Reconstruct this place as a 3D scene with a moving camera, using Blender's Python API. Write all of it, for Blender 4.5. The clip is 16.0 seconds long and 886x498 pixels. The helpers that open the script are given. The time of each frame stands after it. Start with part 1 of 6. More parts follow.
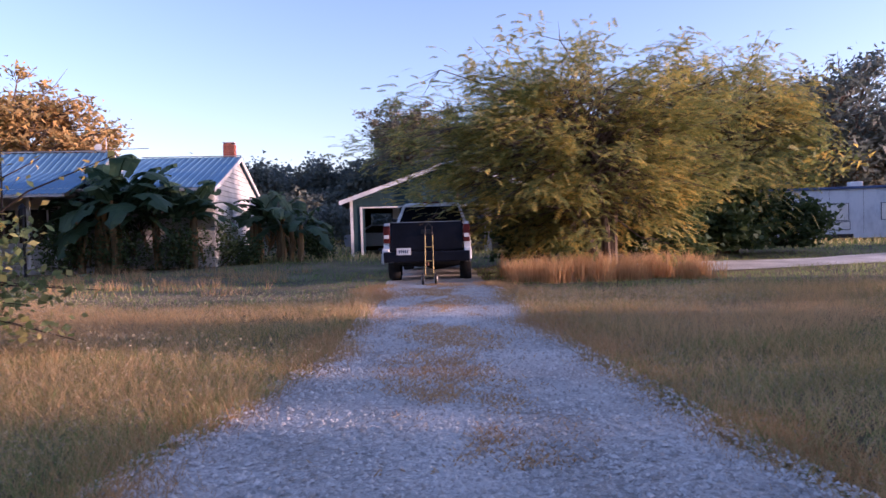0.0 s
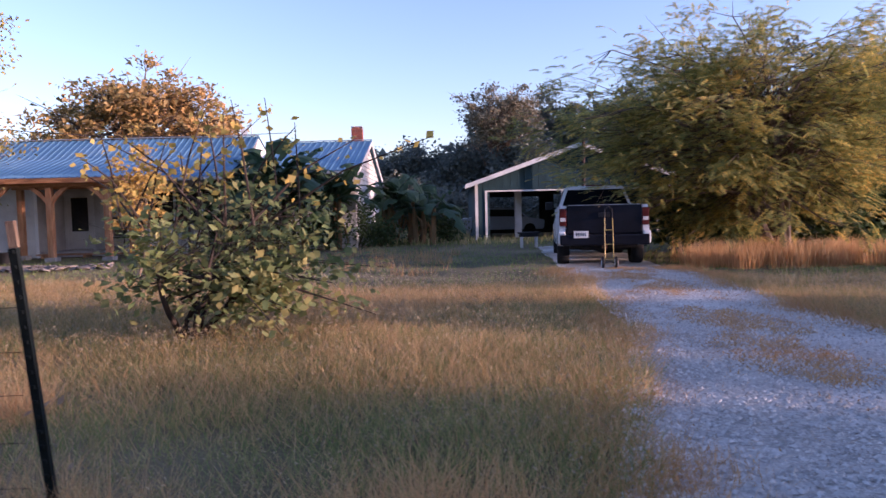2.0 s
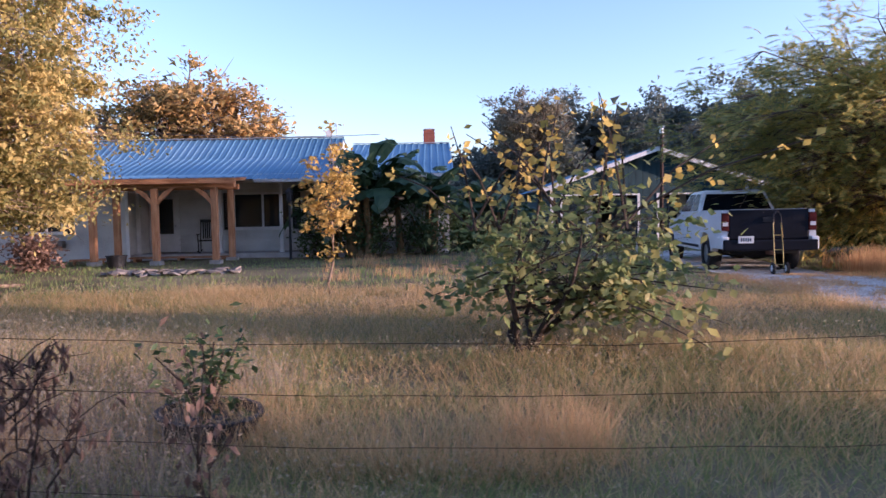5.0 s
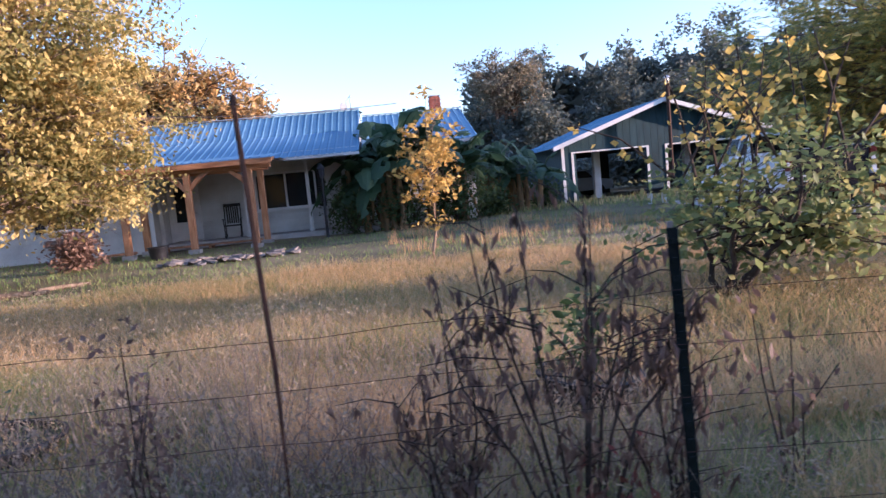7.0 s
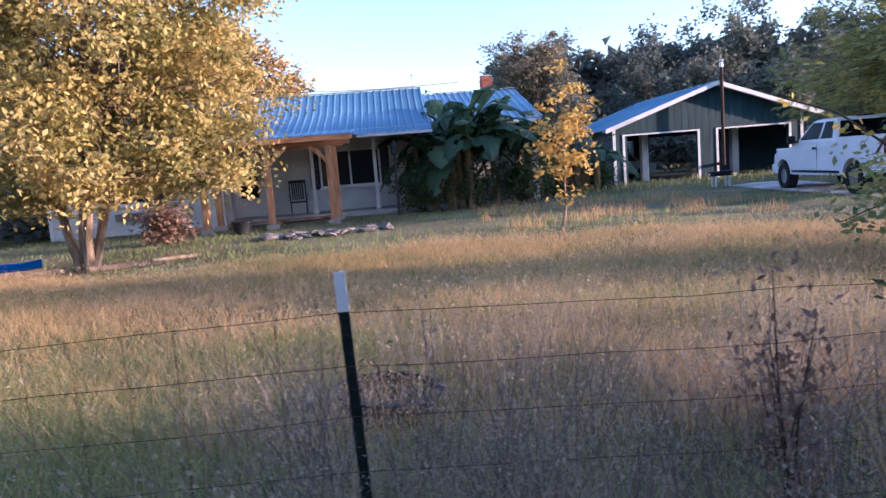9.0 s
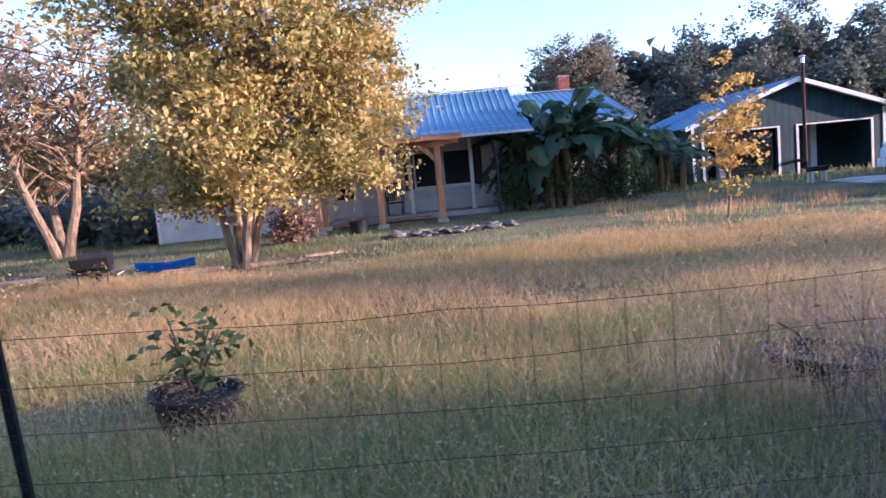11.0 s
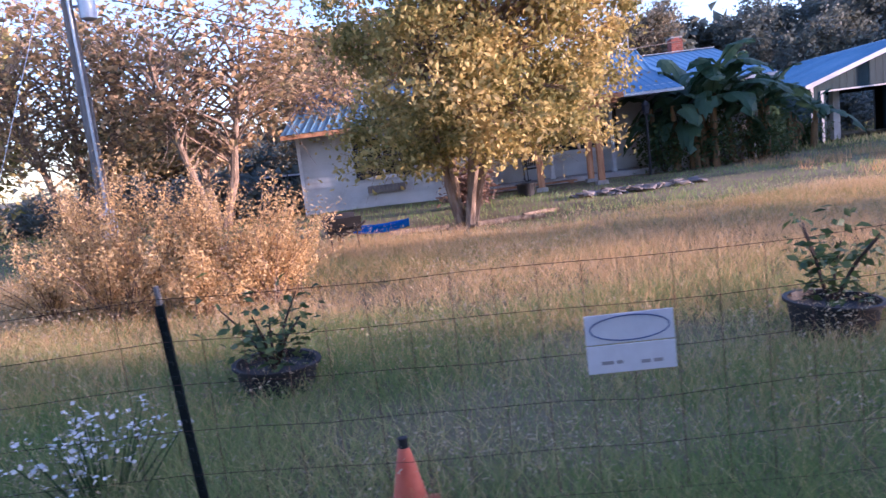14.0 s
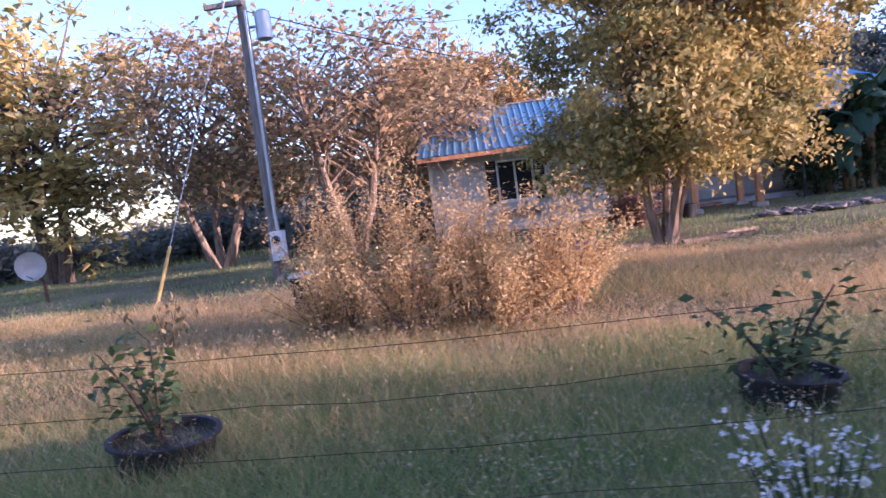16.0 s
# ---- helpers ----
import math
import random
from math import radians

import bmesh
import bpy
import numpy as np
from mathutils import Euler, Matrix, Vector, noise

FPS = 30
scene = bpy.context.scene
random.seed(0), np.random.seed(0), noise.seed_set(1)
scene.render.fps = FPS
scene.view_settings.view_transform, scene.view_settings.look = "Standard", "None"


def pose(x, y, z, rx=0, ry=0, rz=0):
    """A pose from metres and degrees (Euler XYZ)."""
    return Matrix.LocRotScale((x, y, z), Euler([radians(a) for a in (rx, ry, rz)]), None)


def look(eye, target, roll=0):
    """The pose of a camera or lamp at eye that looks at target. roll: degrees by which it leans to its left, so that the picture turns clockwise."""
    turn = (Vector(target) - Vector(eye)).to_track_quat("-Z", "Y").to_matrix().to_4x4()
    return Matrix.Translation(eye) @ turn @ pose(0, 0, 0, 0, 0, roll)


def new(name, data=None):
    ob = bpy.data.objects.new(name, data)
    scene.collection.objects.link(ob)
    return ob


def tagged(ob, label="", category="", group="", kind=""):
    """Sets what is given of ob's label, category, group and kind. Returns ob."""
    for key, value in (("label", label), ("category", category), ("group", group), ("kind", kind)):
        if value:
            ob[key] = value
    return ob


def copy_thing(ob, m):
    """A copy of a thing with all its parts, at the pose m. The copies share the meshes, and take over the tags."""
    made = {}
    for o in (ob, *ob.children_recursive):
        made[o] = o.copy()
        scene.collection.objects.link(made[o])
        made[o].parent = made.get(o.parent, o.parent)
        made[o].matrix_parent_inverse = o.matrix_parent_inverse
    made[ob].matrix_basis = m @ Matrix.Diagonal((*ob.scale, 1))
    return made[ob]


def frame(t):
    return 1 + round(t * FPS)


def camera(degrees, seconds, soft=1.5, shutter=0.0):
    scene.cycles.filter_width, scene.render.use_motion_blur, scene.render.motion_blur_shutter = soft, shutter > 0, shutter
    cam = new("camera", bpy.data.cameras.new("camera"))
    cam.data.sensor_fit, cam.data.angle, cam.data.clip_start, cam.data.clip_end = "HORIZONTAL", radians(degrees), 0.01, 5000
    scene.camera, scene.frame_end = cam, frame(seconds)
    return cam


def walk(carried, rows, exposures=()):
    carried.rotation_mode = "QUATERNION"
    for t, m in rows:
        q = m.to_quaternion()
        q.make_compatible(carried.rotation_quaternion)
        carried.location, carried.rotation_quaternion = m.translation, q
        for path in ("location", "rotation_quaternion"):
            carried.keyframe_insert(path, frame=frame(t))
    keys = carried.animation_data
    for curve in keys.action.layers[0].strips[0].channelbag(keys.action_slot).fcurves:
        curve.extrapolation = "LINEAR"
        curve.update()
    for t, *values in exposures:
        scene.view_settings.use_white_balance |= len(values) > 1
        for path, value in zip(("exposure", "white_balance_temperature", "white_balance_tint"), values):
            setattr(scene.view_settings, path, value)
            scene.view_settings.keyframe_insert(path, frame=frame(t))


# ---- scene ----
cam = camera(67.2, 16.0, soft=1.5, shutter=0.2)
ROWS = [
    (0.0, 0.00, -0.03, 1.257, -2.03, -1.94, -1.66),
    (0.5, -0.59, -0.05, 1.250, -1.28, -2.13, -0.61),
    (1.0, -1.18, -0.07, 1.247, 0.73, -2.88, -1.41),
    (1.5, -1.74, -0.08, 1.253, 2.75, -3.33, -1.12),
    (2.0, -2.30, -0.08, 1.266, 4.04, -3.09, -1.29),
    (2.5, -2.86, -0.08, 1.278, 4.96, -2.81, -1.25),
    (3.0, -3.44, -0.07, 1.289, 4.22, -3.18, -1.50),
    (3.5, -4.06, -0.04, 1.297, 4.36, -2.99, -1.13),
    (4.0, -4.66, 0.04, 1.305, 3.71, -2.61, -0.93),
    (6.5, -7.78, 0.25, 1.321, 1.30, -4.23, -2.66),
    (7.0, -8.32, 0.27, 1.328, -0.20, -5.46, -5.44),
    (7.5, -8.86, 0.30, 1.335, -0.02, -5.91, -6.21),
    (8.0, -9.37, 0.32, 1.340, 0.52, -5.91, -5.26),
    (8.5, -9.93, 0.30, 1.343, 0.04, -6.34, -5.08),
    (9.0, -10.49, 0.25, 1.357, -0.26, -6.81, -4.57),
    (9.5, -11.09, 0.20, 1.365, 0.06, -6.30, -4.16),
    (12.0, -14.02, 0.05, 1.338, 2.44, -5.95, -6.13),
    (12.5, -14.65, 0.02, 1.331, 2.31, -5.81, -6.21),
    (13.0, -15.34, -0.04, 1.321, 3.13, -7.18, -6.17),
    (13.5, -15.95, -0.05, 1.325, 3.15, -7.76, -6.26),
    (14.0, -16.55, -0.06, 1.322, 4.04, -7.61, -7.06),
    (14.5, -17.17, -0.01, 1.322, 5.35, -7.10, -7.50),
    (15.0, -17.82, 0.07, 1.323, 5.55, -6.65, -5.58),
    (15.5, -18.52, 0.18, 1.324, 5.82, -4.65, -5.73),
    (16.0, -19.26, 0.30, 1.323, 7.60, -4.21, -7.32),
]
walk(cam, [(t, pose(x, y, z, 90 + pitch, 0, yaw) @ pose(0, 0, 0, 0, 0, roll)) for t, x, y, z, yaw, pitch, roll in ROWS],
     [(0.0, 1.22, 5300, 46), (4.0, 1.28, 5150, 38), (7.0, 1.74, 4950, 32), (9.5, 1.85, 4900, 32), (12.0, 1.94, 4850, 38), (14.0, 1.96, 4850, 42), (16.0, 1.82, 4850, 44)])

# ---- world, sun ----
SUN_AZ, SUN_EL = radians(100), radians(8.0)
world = bpy.data.worlds.new("sky")
scene.world = world
world.use_nodes = True
wn = world.node_tree
sky = wn.nodes.new("ShaderNodeTexSky")
sky.sky_type = "NISHITA"
sky.sun_disc = False
sky.sun_elevation, sky.sun_rotation = SUN_EL, SUN_AZ
sky.air_density, sky.dust_density, sky.ozone_density = 1.0, 0.9, 1.0
wn.links.new(sky.outputs[0], wn.nodes["Background"].inputs[0])
wn.nodes["Background"].inputs[1].default_value = 0.15
sun = new("sun", bpy.data.lights.new("sun", "SUN"))
sun.data.energy, sun.data.angle, sun.data.color = 4.0, radians(0.6), (1.0, 0.68, 0.4)
sun_dir = Vector((math.sin(SUN_AZ) * math.cos(SUN_EL), math.cos(SUN_AZ) * math.cos(SUN_EL), math.sin(SUN_EL)))
sun.matrix_world = look(sun_dir * 60, (0, 0, 0))


# ---- materials ----
def material(name, colours, scale=3.0, fine=40.0, rough=0.8, bump=0.2, metallic=0.0, stretch=(1, 1, 1), jitter=0.0, spread=0.5, island=0.0, specular=0.3):
    """Noise at two scales between colours; jitter: change of brightness from piece to piece; island: colour by loose piece."""
    m = bpy.data.materials.new(name)
    m.use_nodes = True
    n, l = m.node_tree.nodes, m.node_tree.links
    b = n["Principled BSDF"]
    tc = n.new("ShaderNodeTexCoord")
    mp = n.new("ShaderNodeMapping")
    mp.inputs["Scale"].default_value = stretch
    l.new(tc.outputs["Object"], mp.inputs[0])
    n1, n2 = n.new("ShaderNodeTexNoise"), n.new("ShaderNodeTexNoise")
    n1.inputs["Scale"].default_value, n2.inputs["Scale"].default_value = scale, fine
    n1.inputs["Detail"].default_value, n2.inputs["Detail"].default_value = 4, 3
    for q in (n1, n2):
        l.new(mp.outputs[0], q.inputs["Vector"])
    mix = n.new("ShaderNodeMath")
    mix.operation = "MULTIPLY_ADD"
    mix.inputs[1].default_value = spread
    l.new(n2.outputs[0], mix.inputs[0])
    sub = n.new("ShaderNodeMath")
    sub.operation = "MULTIPLY_ADD"
    sub.inputs[1].default_value, sub.inputs[2].default_value = 1.6, -0.3 - 0.5 * spread
    l.new(n1.outputs[0], sub.inputs[0])
    l.new(sub.outputs[0], mix.inputs[2])
    fac = mix.outputs[0]
    if island:
        g = n.new("ShaderNodeNewGeometry")
        a = n.new("ShaderNodeMath")
        a.operation = "MULTIPLY_ADD"
        a.inputs[1].default_value = 1.05 - island
        l.new(fac, a.inputs[0])
        h = n.new("ShaderNodeMath")
        h.operation = "MULTIPLY"
        h.inputs[1].default_value = island
        l.new(g.outputs["Random Per Island"], h.inputs[0])
        l.new(h.outputs[0], a.inputs[2])
        fac = a.outputs[0]
    ramp = n.new("ShaderNodeValToRGB")
    e = ramp.color_ramp.elements
    while len(e) < len(colours):
        e.new(0.5)
    for i, c in enumerate(colours):
        e[i].position = 0.15 + 0.7 * i / max(1, len(colours) - 1)
        e[i].color = (*c, 1)
    l.new(fac, ramp.inputs[0])
    out = ramp.outputs[0]
    if jitter:
        oi = n.new("ShaderNodeObjectInfo")
        mr = n.new("ShaderNodeMapRange")
        mr.inputs[3].default_value, mr.inputs[4].default_value = 1 - jitter, 1 + jitter
        l.new(oi.outputs["Random"], mr.inputs[0])
        hs = n.new("ShaderNodeHueSaturation")
        l.new(mr.outputs[0], hs.inputs["Value"])
        l.new(out, hs.inputs["Color"])
        out = hs.outputs[0]
    l.new(out, b.inputs["Base Color"])
    b.inputs["Roughness"].default_value, b.inputs["Metallic"].default_value = rough, metallic
    b.inputs["Specular IOR Level"].default_value = specular
    if bump:
        bp = n.new("ShaderNodeBump")
        bp.inputs["Strength"].default_value, bp.inputs["Distance"].default_value = bump, 0.02
        l.new(n2.outputs[0], bp.inputs["Height"])
        l.new(bp.outputs[0], b.inputs["Normal"])
    return m


def leafy(name, colours, scale=0.6, translucent=0.35, rough=0.6, mixed=0.6):
    m = material(name, colours, scale=scale, fine=6, rough=rough, bump=0, island=mixed)
    n, l = m.node_tree.nodes, m.node_tree.links
    b, out = n["Principled BSDF"], n["Material Output"]
    src = b.inputs["Base Color"].links[0].from_socket
    tr, mx = n.new("ShaderNodeBsdfTranslucent"), n.new("ShaderNodeMixShader")
    l.new(src, tr.inputs[0])
    mx.inputs[0].default_value = translucent
    l.new(b.outputs[0], mx.inputs[1])
    l.new(tr.outputs[0], mx.inputs[2])
    l.new(mx.outputs[0], out.inputs[0])
    return m


def glass(name, tint=(0.02, 0.025, 0.03), rough=0.06, shine=0.5):
    m = bpy.data.materials.new(name)
    m.use_nodes = True
    b = m.node_tree.nodes["Principled BSDF"]
    b.inputs["Base Color"].default_value = (*tint, 1)
    b.inputs["Roughness"].default_value, b.inputs["IOR"].default_value = rough, 1.5
    b.inputs["Specular IOR Level"].default_value = shine
    return m


M_EARTH = material("earth", [(0.07, 0.065, 0.03), (0.15, 0.125, 0.065), (0.24, 0.19, 0.105)], 0.45, 30, 0.95, 0.6)
M_GRAVEL = material("gravel", [(0.34, 0.31, 0.27), (0.52, 0.49, 0.44), (0.68, 0.645, 0.59)], 0.9, 38, 0.95, 0.9, spread=1.1)
M_STONE_BIT = material("gravel_stones", [(0.3, 0.275, 0.24), (0.52, 0.49, 0.44), (0.72, 0.69, 0.63)], 2, 40, 0.9, 0.2, island=0.6)
M_SIDING = material("white_siding", [(0.4, 0.39, 0.37), (0.55, 0.54, 0.51), (0.64, 0.63, 0.6)], 1.2, 30, 0.55, 0.08, jitter=0.04)
M_WHITE = material("white_paint", [(0.58, 0.57, 0.55), (0.76, 0.75, 0.73)], 2, 25, 0.5, 0.1)
M_TIMBER = material("timber", [(0.25, 0.115, 0.05), (0.4, 0.205, 0.1), (0.5, 0.28, 0.15)], 2.0, 18, 0.75, 0.3, stretch=(6, 6, 1), jitter=0.1)
M_BEAM = material("timber_beam", [(0.22, 0.1, 0.045), (0.42, 0.2, 0.09), (0.52, 0.27, 0.13)], 2.0, 18, 0.75, 0.3, stretch=(1, 6, 6), jitter=0.1)
M_ROOF = material("metal_roof", [(0.085, 0.19, 0.3), (0.12, 0.245, 0.365), (0.17, 0.3, 0.42)], 0.35, 8, 0.5, 0.05, metallic=0.3, jitter=0.05)
M_GREEN = material("dark_green_cladding", [(0.011, 0.032, 0.041), (0.016, 0.046, 0.057), (0.025, 0.06, 0.071)], 1.5, 30, 0.7, 0.1, stretch=(3, 3, 0.6), jitter=0.06)
M_DARK = material("dark_shutter", [(0.012, 0.013, 0.016), (0.03, 0.03, 0.035)], 3, 30, 0.6, 0.1)
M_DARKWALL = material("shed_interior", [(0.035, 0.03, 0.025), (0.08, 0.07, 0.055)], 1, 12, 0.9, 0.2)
M_GLASS = glass("window_glass")
M_CARGLASS = glass("car_glass", (0.006, 0.008, 0.012), 0.12, 0.12)
M_BRICK = material("brick", [(0.2, 0.065, 0.045), (0.33, 0.12, 0.08)], 5, 40, 0.9, 0.3, jitter=0.2)
M_MORTAR = material("mortar", [(0.3, 0.27, 0.24), (0.42, 0.39, 0.35)], 6, 50, 0.95, 0.2)
M_CONC = material("concrete", [(0.28, 0.26, 0.24), (0.45, 0.43, 0.4)], 3, 40, 0.9, 0.3)
M_BARK = material("bark", [(0.05, 0.035, 0.025), (0.13, 0.095, 0.07), (0.2, 0.16, 0.12)], 3, 30, 0.95, 0.8, stretch=(4, 4, 0.8))
M_PALEBARK = material("pale_bark", [(0.11, 0.08, 0.055), (0.22, 0.16, 0.11), (0.32, 0.25, 0.18)], 3, 30, 0.95, 0.6, stretch=(4, 4, 0.8))
M_BRANCH = material("dark_branch", [(0.03, 0.022, 0.018), (0.08, 0.06, 0.045)], 4, 30, 0.95, 0.5)
M_TRUCKWHITE = material("white_car_paint", [(0.66, 0.67, 0.68), (0.74, 0.75, 0.76)], 1, 10, 0.25, 0.0, specular=0.5)
M_TRUCKBLACK = material("black_car_paint", [(0.004, 0.005, 0.009), (0.01, 0.012, 0.02)], 2, 20, 0.45, 0.03, specular=0.15)
M_BLACK = material("black_plastic", [(0.01, 0.01, 0.011), (0.028, 0.028, 0.03)], 3, 40, 0.6, 0.1)
M_RUBBER = material("rubber", [(0.012, 0.012, 0.013), (0.03, 0.029, 0.028)], 6, 50, 0.9, 0.3)
M_CHROME = material("bare_metal", [(0.42, 0.42, 0.43), (0.58, 0.58, 0.6)], 3, 40, 0.35, 0.05, metallic=0.9)
M_GALV = material("galvanised_metal", [(0.36, 0.38, 0.4), (0.5, 0.52, 0.54)], 3, 30, 0.45, 0.05, metallic=0.6)
M_RED = material("red_lens", [(0.07, 0.014, 0.013), (0.13, 0.028, 0.024)], 4, 20, 0.2, 0)
M_YELLOW = material("worn_yellow_paint", [(0.3, 0.22, 0.07), (0.44, 0.34, 0.11)], 6, 40, 0.5, 0.1)
M_RUST = material("rust", [(0.07, 0.035, 0.022), (0.16, 0.075, 0.045)], 8, 50, 0.9, 0.3)
M_DARKRUST = material("dark_rust", [(0.03, 0.02, 0.016), (0.08, 0.045, 0.032)], 8, 50, 0.9, 0.3)
M_POSTGREEN = material("post_paint", [(0.007, 0.01, 0.01), (0.016, 0.022, 0.021)], 6, 40, 0.8, 0.2, specular=0.1)
M_ALU = material("mailbox_metal", [(0.42, 0.405, 0.38), (0.56, 0.545, 0.51), (0.66, 0.64, 0.6)], 5, 30, 0.5, 0.05, metallic=0.2)
# Same metal as the body, darkened: shade of the front face put in colour
M_DOORSHADE = material("mailbox_door_shaded", [(0.2, 0.2, 0.2), (0.3, 0.3, 0.3), (0.36, 0.36, 0.355)], 6, 35, 0.55, 0.06, metallic=0.3)
M_ORANGE = material("red_flag_paint", [(0.3, 0.07, 0.045), (0.42, 0.13, 0.09)], 9, 60, 0.6, 0)
M_CONE = material("cone_orange", [(0.5, 0.1, 0.05), (0.66, 0.18, 0.1)], 7, 30, 0.6, 0.1)
M_OLDWOOD = material("weathered_wood", [(0.12, 0.075, 0.045), (0.21, 0.14, 0.09), (0.29, 0.21, 0.14)], 3, 22, 0.85, 0.4, stretch=(7, 7, 1))
M_GREYWOOD = material("grey_wood", [(0.15, 0.13, 0.115), (0.28, 0.25, 0.22)], 3, 22, 0.9, 0.5, stretch=(7, 7, 1))
M_STONE = material("field_stone", [(0.1, 0.092, 0.088), (0.18, 0.165, 0.155), (0.25, 0.205, 0.17)], 3, 25, 0.9, 0.5, jitter=0.25)
M_BLUE = material("blue_plastic", [(0.004, 0.09, 0.42), (0.012, 0.16, 0.55)], 3, 20, 0.55, 0.05, specular=0.15)
M_TRAILER = material("trailer_siding", [(0.42, 0.46, 0.52), (0.6, 0.64, 0.69), (0.68, 0.71, 0.74)], 1, 9, 0.6, 0.1, stretch=(1, 1, 0.5))
M_BLUETRIM = material("blue_trim", [(0.04, 0.07, 0.16), (0.08, 0.13, 0.26)], 2, 15, 0.6, 0.1)
M_INK = material("sign_ink", [(0.04, 0.05, 0.07), (0.09, 0.1, 0.13)], 8, 40, 0.7, 0)
# foliage
M_GRASS = leafy("grass_blades", [(0.15, 0.22, 0.065), (0.26, 0.3, 0.1), (0.48, 0.42, 0.18), (0.68, 0.52, 0.26)], 0.28, 0.5)
M_GRASSDRY = leafy("dry_grass_blades", [(0.4, 0.28, 0.13), (0.58, 0.41, 0.19), (0.7, 0.5, 0.26), (0.62, 0.36, 0.16)], 0.35, 0.5)
M_GRASSGREEN = leafy("green_grass_blades", [(0.12, 0.21, 0.06), (0.22, 0.3, 0.09), (0.4, 0.38, 0.15)], 0.6, 0.5)
M_RUSTGRASS = leafy("rusty_grass_blades", [(0.4, 0.23, 0.1), (0.56, 0.34, 0.15), (0.66, 0.45, 0.22)], 1.0, 0.5)
# Yellowing green leaves; the gold end of the ramp stands for sunlit ones
M_LOCUST = leafy("sunlit_locust_leaves", [(0.13, 0.18, 0.065), (0.21, 0.25, 0.08), (0.4, 0.35, 0.09), (0.75, 0.5, 0.11)], 0.5, 0.45, mixed=0.45)
M_GOLD = leafy("golden_leaves", [(0.11, 0.125, 0.04), (0.26, 0.235, 0.07), (0.52, 0.41, 0.14), (0.66, 0.5, 0.2)], 0.7, 0.4, mixed=0.35)
M_SAPLEAF = leafy("sapling_leaves", [(0.38, 0.27, 0.065), (0.56, 0.37, 0.09), (0.68, 0.5, 0.15)], 2, 0.45)
M_REDBUD = leafy("heart_leaves", [(0.14, 0.19, 0.07), (0.2, 0.25, 0.09), (0.27, 0.29, 0.11), (0.42, 0.37, 0.13)], 0.9, 0.5)
M_SUMAC = leafy("reddish_leaves", [(0.14, 0.13, 0.06), (0.27, 0.21, 0.1), (0.43, 0.3, 0.15), (0.56, 0.385, 0.2)], 0.5, 0.45)
# Woods: distance haze put into a paler, bluer leaf colour
M_HAZYLEAF = leafy("hazy_woodland_leaves", [(0.09, 0.115, 0.11), (0.13, 0.155, 0.135), (0.18, 0.18, 0.13)], 0.12, 0.4, mixed=0.4)
M_AUTUMN = leafy("autumn_leaves", [(0.13, 0.115, 0.045), (0.28, 0.2, 0.07), (0.46, 0.3, 0.11), (0.54, 0.32, 0.11)], 0.15, 0.35)
M_BANANA = leafy("banana_leaves", [(0.04, 0.075, 0.04), (0.06, 0.11, 0.055), (0.1, 0.15, 0.075)], 0.8, 0.4, 0.5)
M_BANSTEM = material("banana_stem", [(0.1, 0.07, 0.035), (0.2, 0.13, 0.06), (0.3, 0.16, 0.06)], 3, 25, 0.8, 0.4, stretch=(5, 5, 0.6))
M_BUSH = leafy("bush_leaves", [(0.035, 0.065, 0.025), (0.06, 0.1, 0.035), (0.11, 0.14, 0.05)], 0.8, 0.35)
M_DEADLEAF = leafy("dead_leaves", [(0.12, 0.078, 0.06), (0.21, 0.135, 0.098), (0.3, 0.19, 0.13)], 1.5, 0.35)
M_PINK = leafy("tan_plumes", [(0.4, 0.265, 0.1), (0.58, 0.4, 0.17), (0.7, 0.52, 0.26)], 1.2, 0.45)
M_WEED = leafy("dry_weed", [(0.2, 0.16, 0.12), (0.33, 0.27, 0.2), (0.46, 0.38, 0.28)], 1.5, 0.5)
M_STRAW = material("dry_straw", [(0.3, 0.24, 0.17), (0.46, 0.38, 0.27)], 6, 40, 0.9, 0.1)
M_DRYSTEM = material("dry_stem", [(0.13, 0.1, 0.085), (0.22, 0.17, 0.14)], 6, 40, 0.9, 0.1)
M_SILVER = material("silver_car_paint", [(0.3, 0.34, 0.4), (0.38, 0.42, 0.48)], 1, 10, 0.3, 0.0, metallic=0.4)
# Lit copy of the woodland leaves: low sun put into the tan
M_LITLEAF = leafy("sunlit_wood_leaves", [(0.12, 0.125, 0.09), (0.19, 0.175, 0.12), (0.28, 0.235, 0.15)], 0.3, 0.35)
M_MEADOW = leafy("meadow_blades", [(0.14, 0.19, 0.06), (0.3, 0.26, 0.1), (0.56, 0.39, 0.17), (0.7, 0.46, 0.22)], 0.28, 0.5)
M_REDLEAF = leafy("red_weed_leaves", [(0.1, 0.035, 0.03), (0.2, 0.06, 0.045), (0.16, 0.09, 0.05)], 1.5, 0.3)
M_FROTH = leafy("grass_heads", [(0.24, 0.2, 0.13), (0.4, 0.33, 0.21), (0.58, 0.47, 0.29)], 0.5, 0.4)
M_PETAL = leafy("white_petals", [(0.6, 0.58, 0.55), (0.78, 0.77, 0.75)], 2, 0.3)


# ---- mesh helpers ----
def box(bm, x0, x1, y0, y1, z0, z1, bevel=0.0):
    vs = [bm.verts.new((x, y, z)) for x in (x0, x1) for y in (y0, y1) for z in (z0, z1)]
    fs = [bm.faces.new([vs[i] for i in q]) for q in ((0, 1, 3, 2), (4, 6, 7, 5), (0, 4, 5, 1), (2, 3, 7, 6), (0, 2, 6, 4), (1, 5, 7, 3))]
    if bevel:
        es = {e for f in fs for e in f.edges}
        bmesh.ops.bevel(bm, geom=list(es), offset=bevel, segments=2, affect="EDGES", profile=0.6)
    return bm


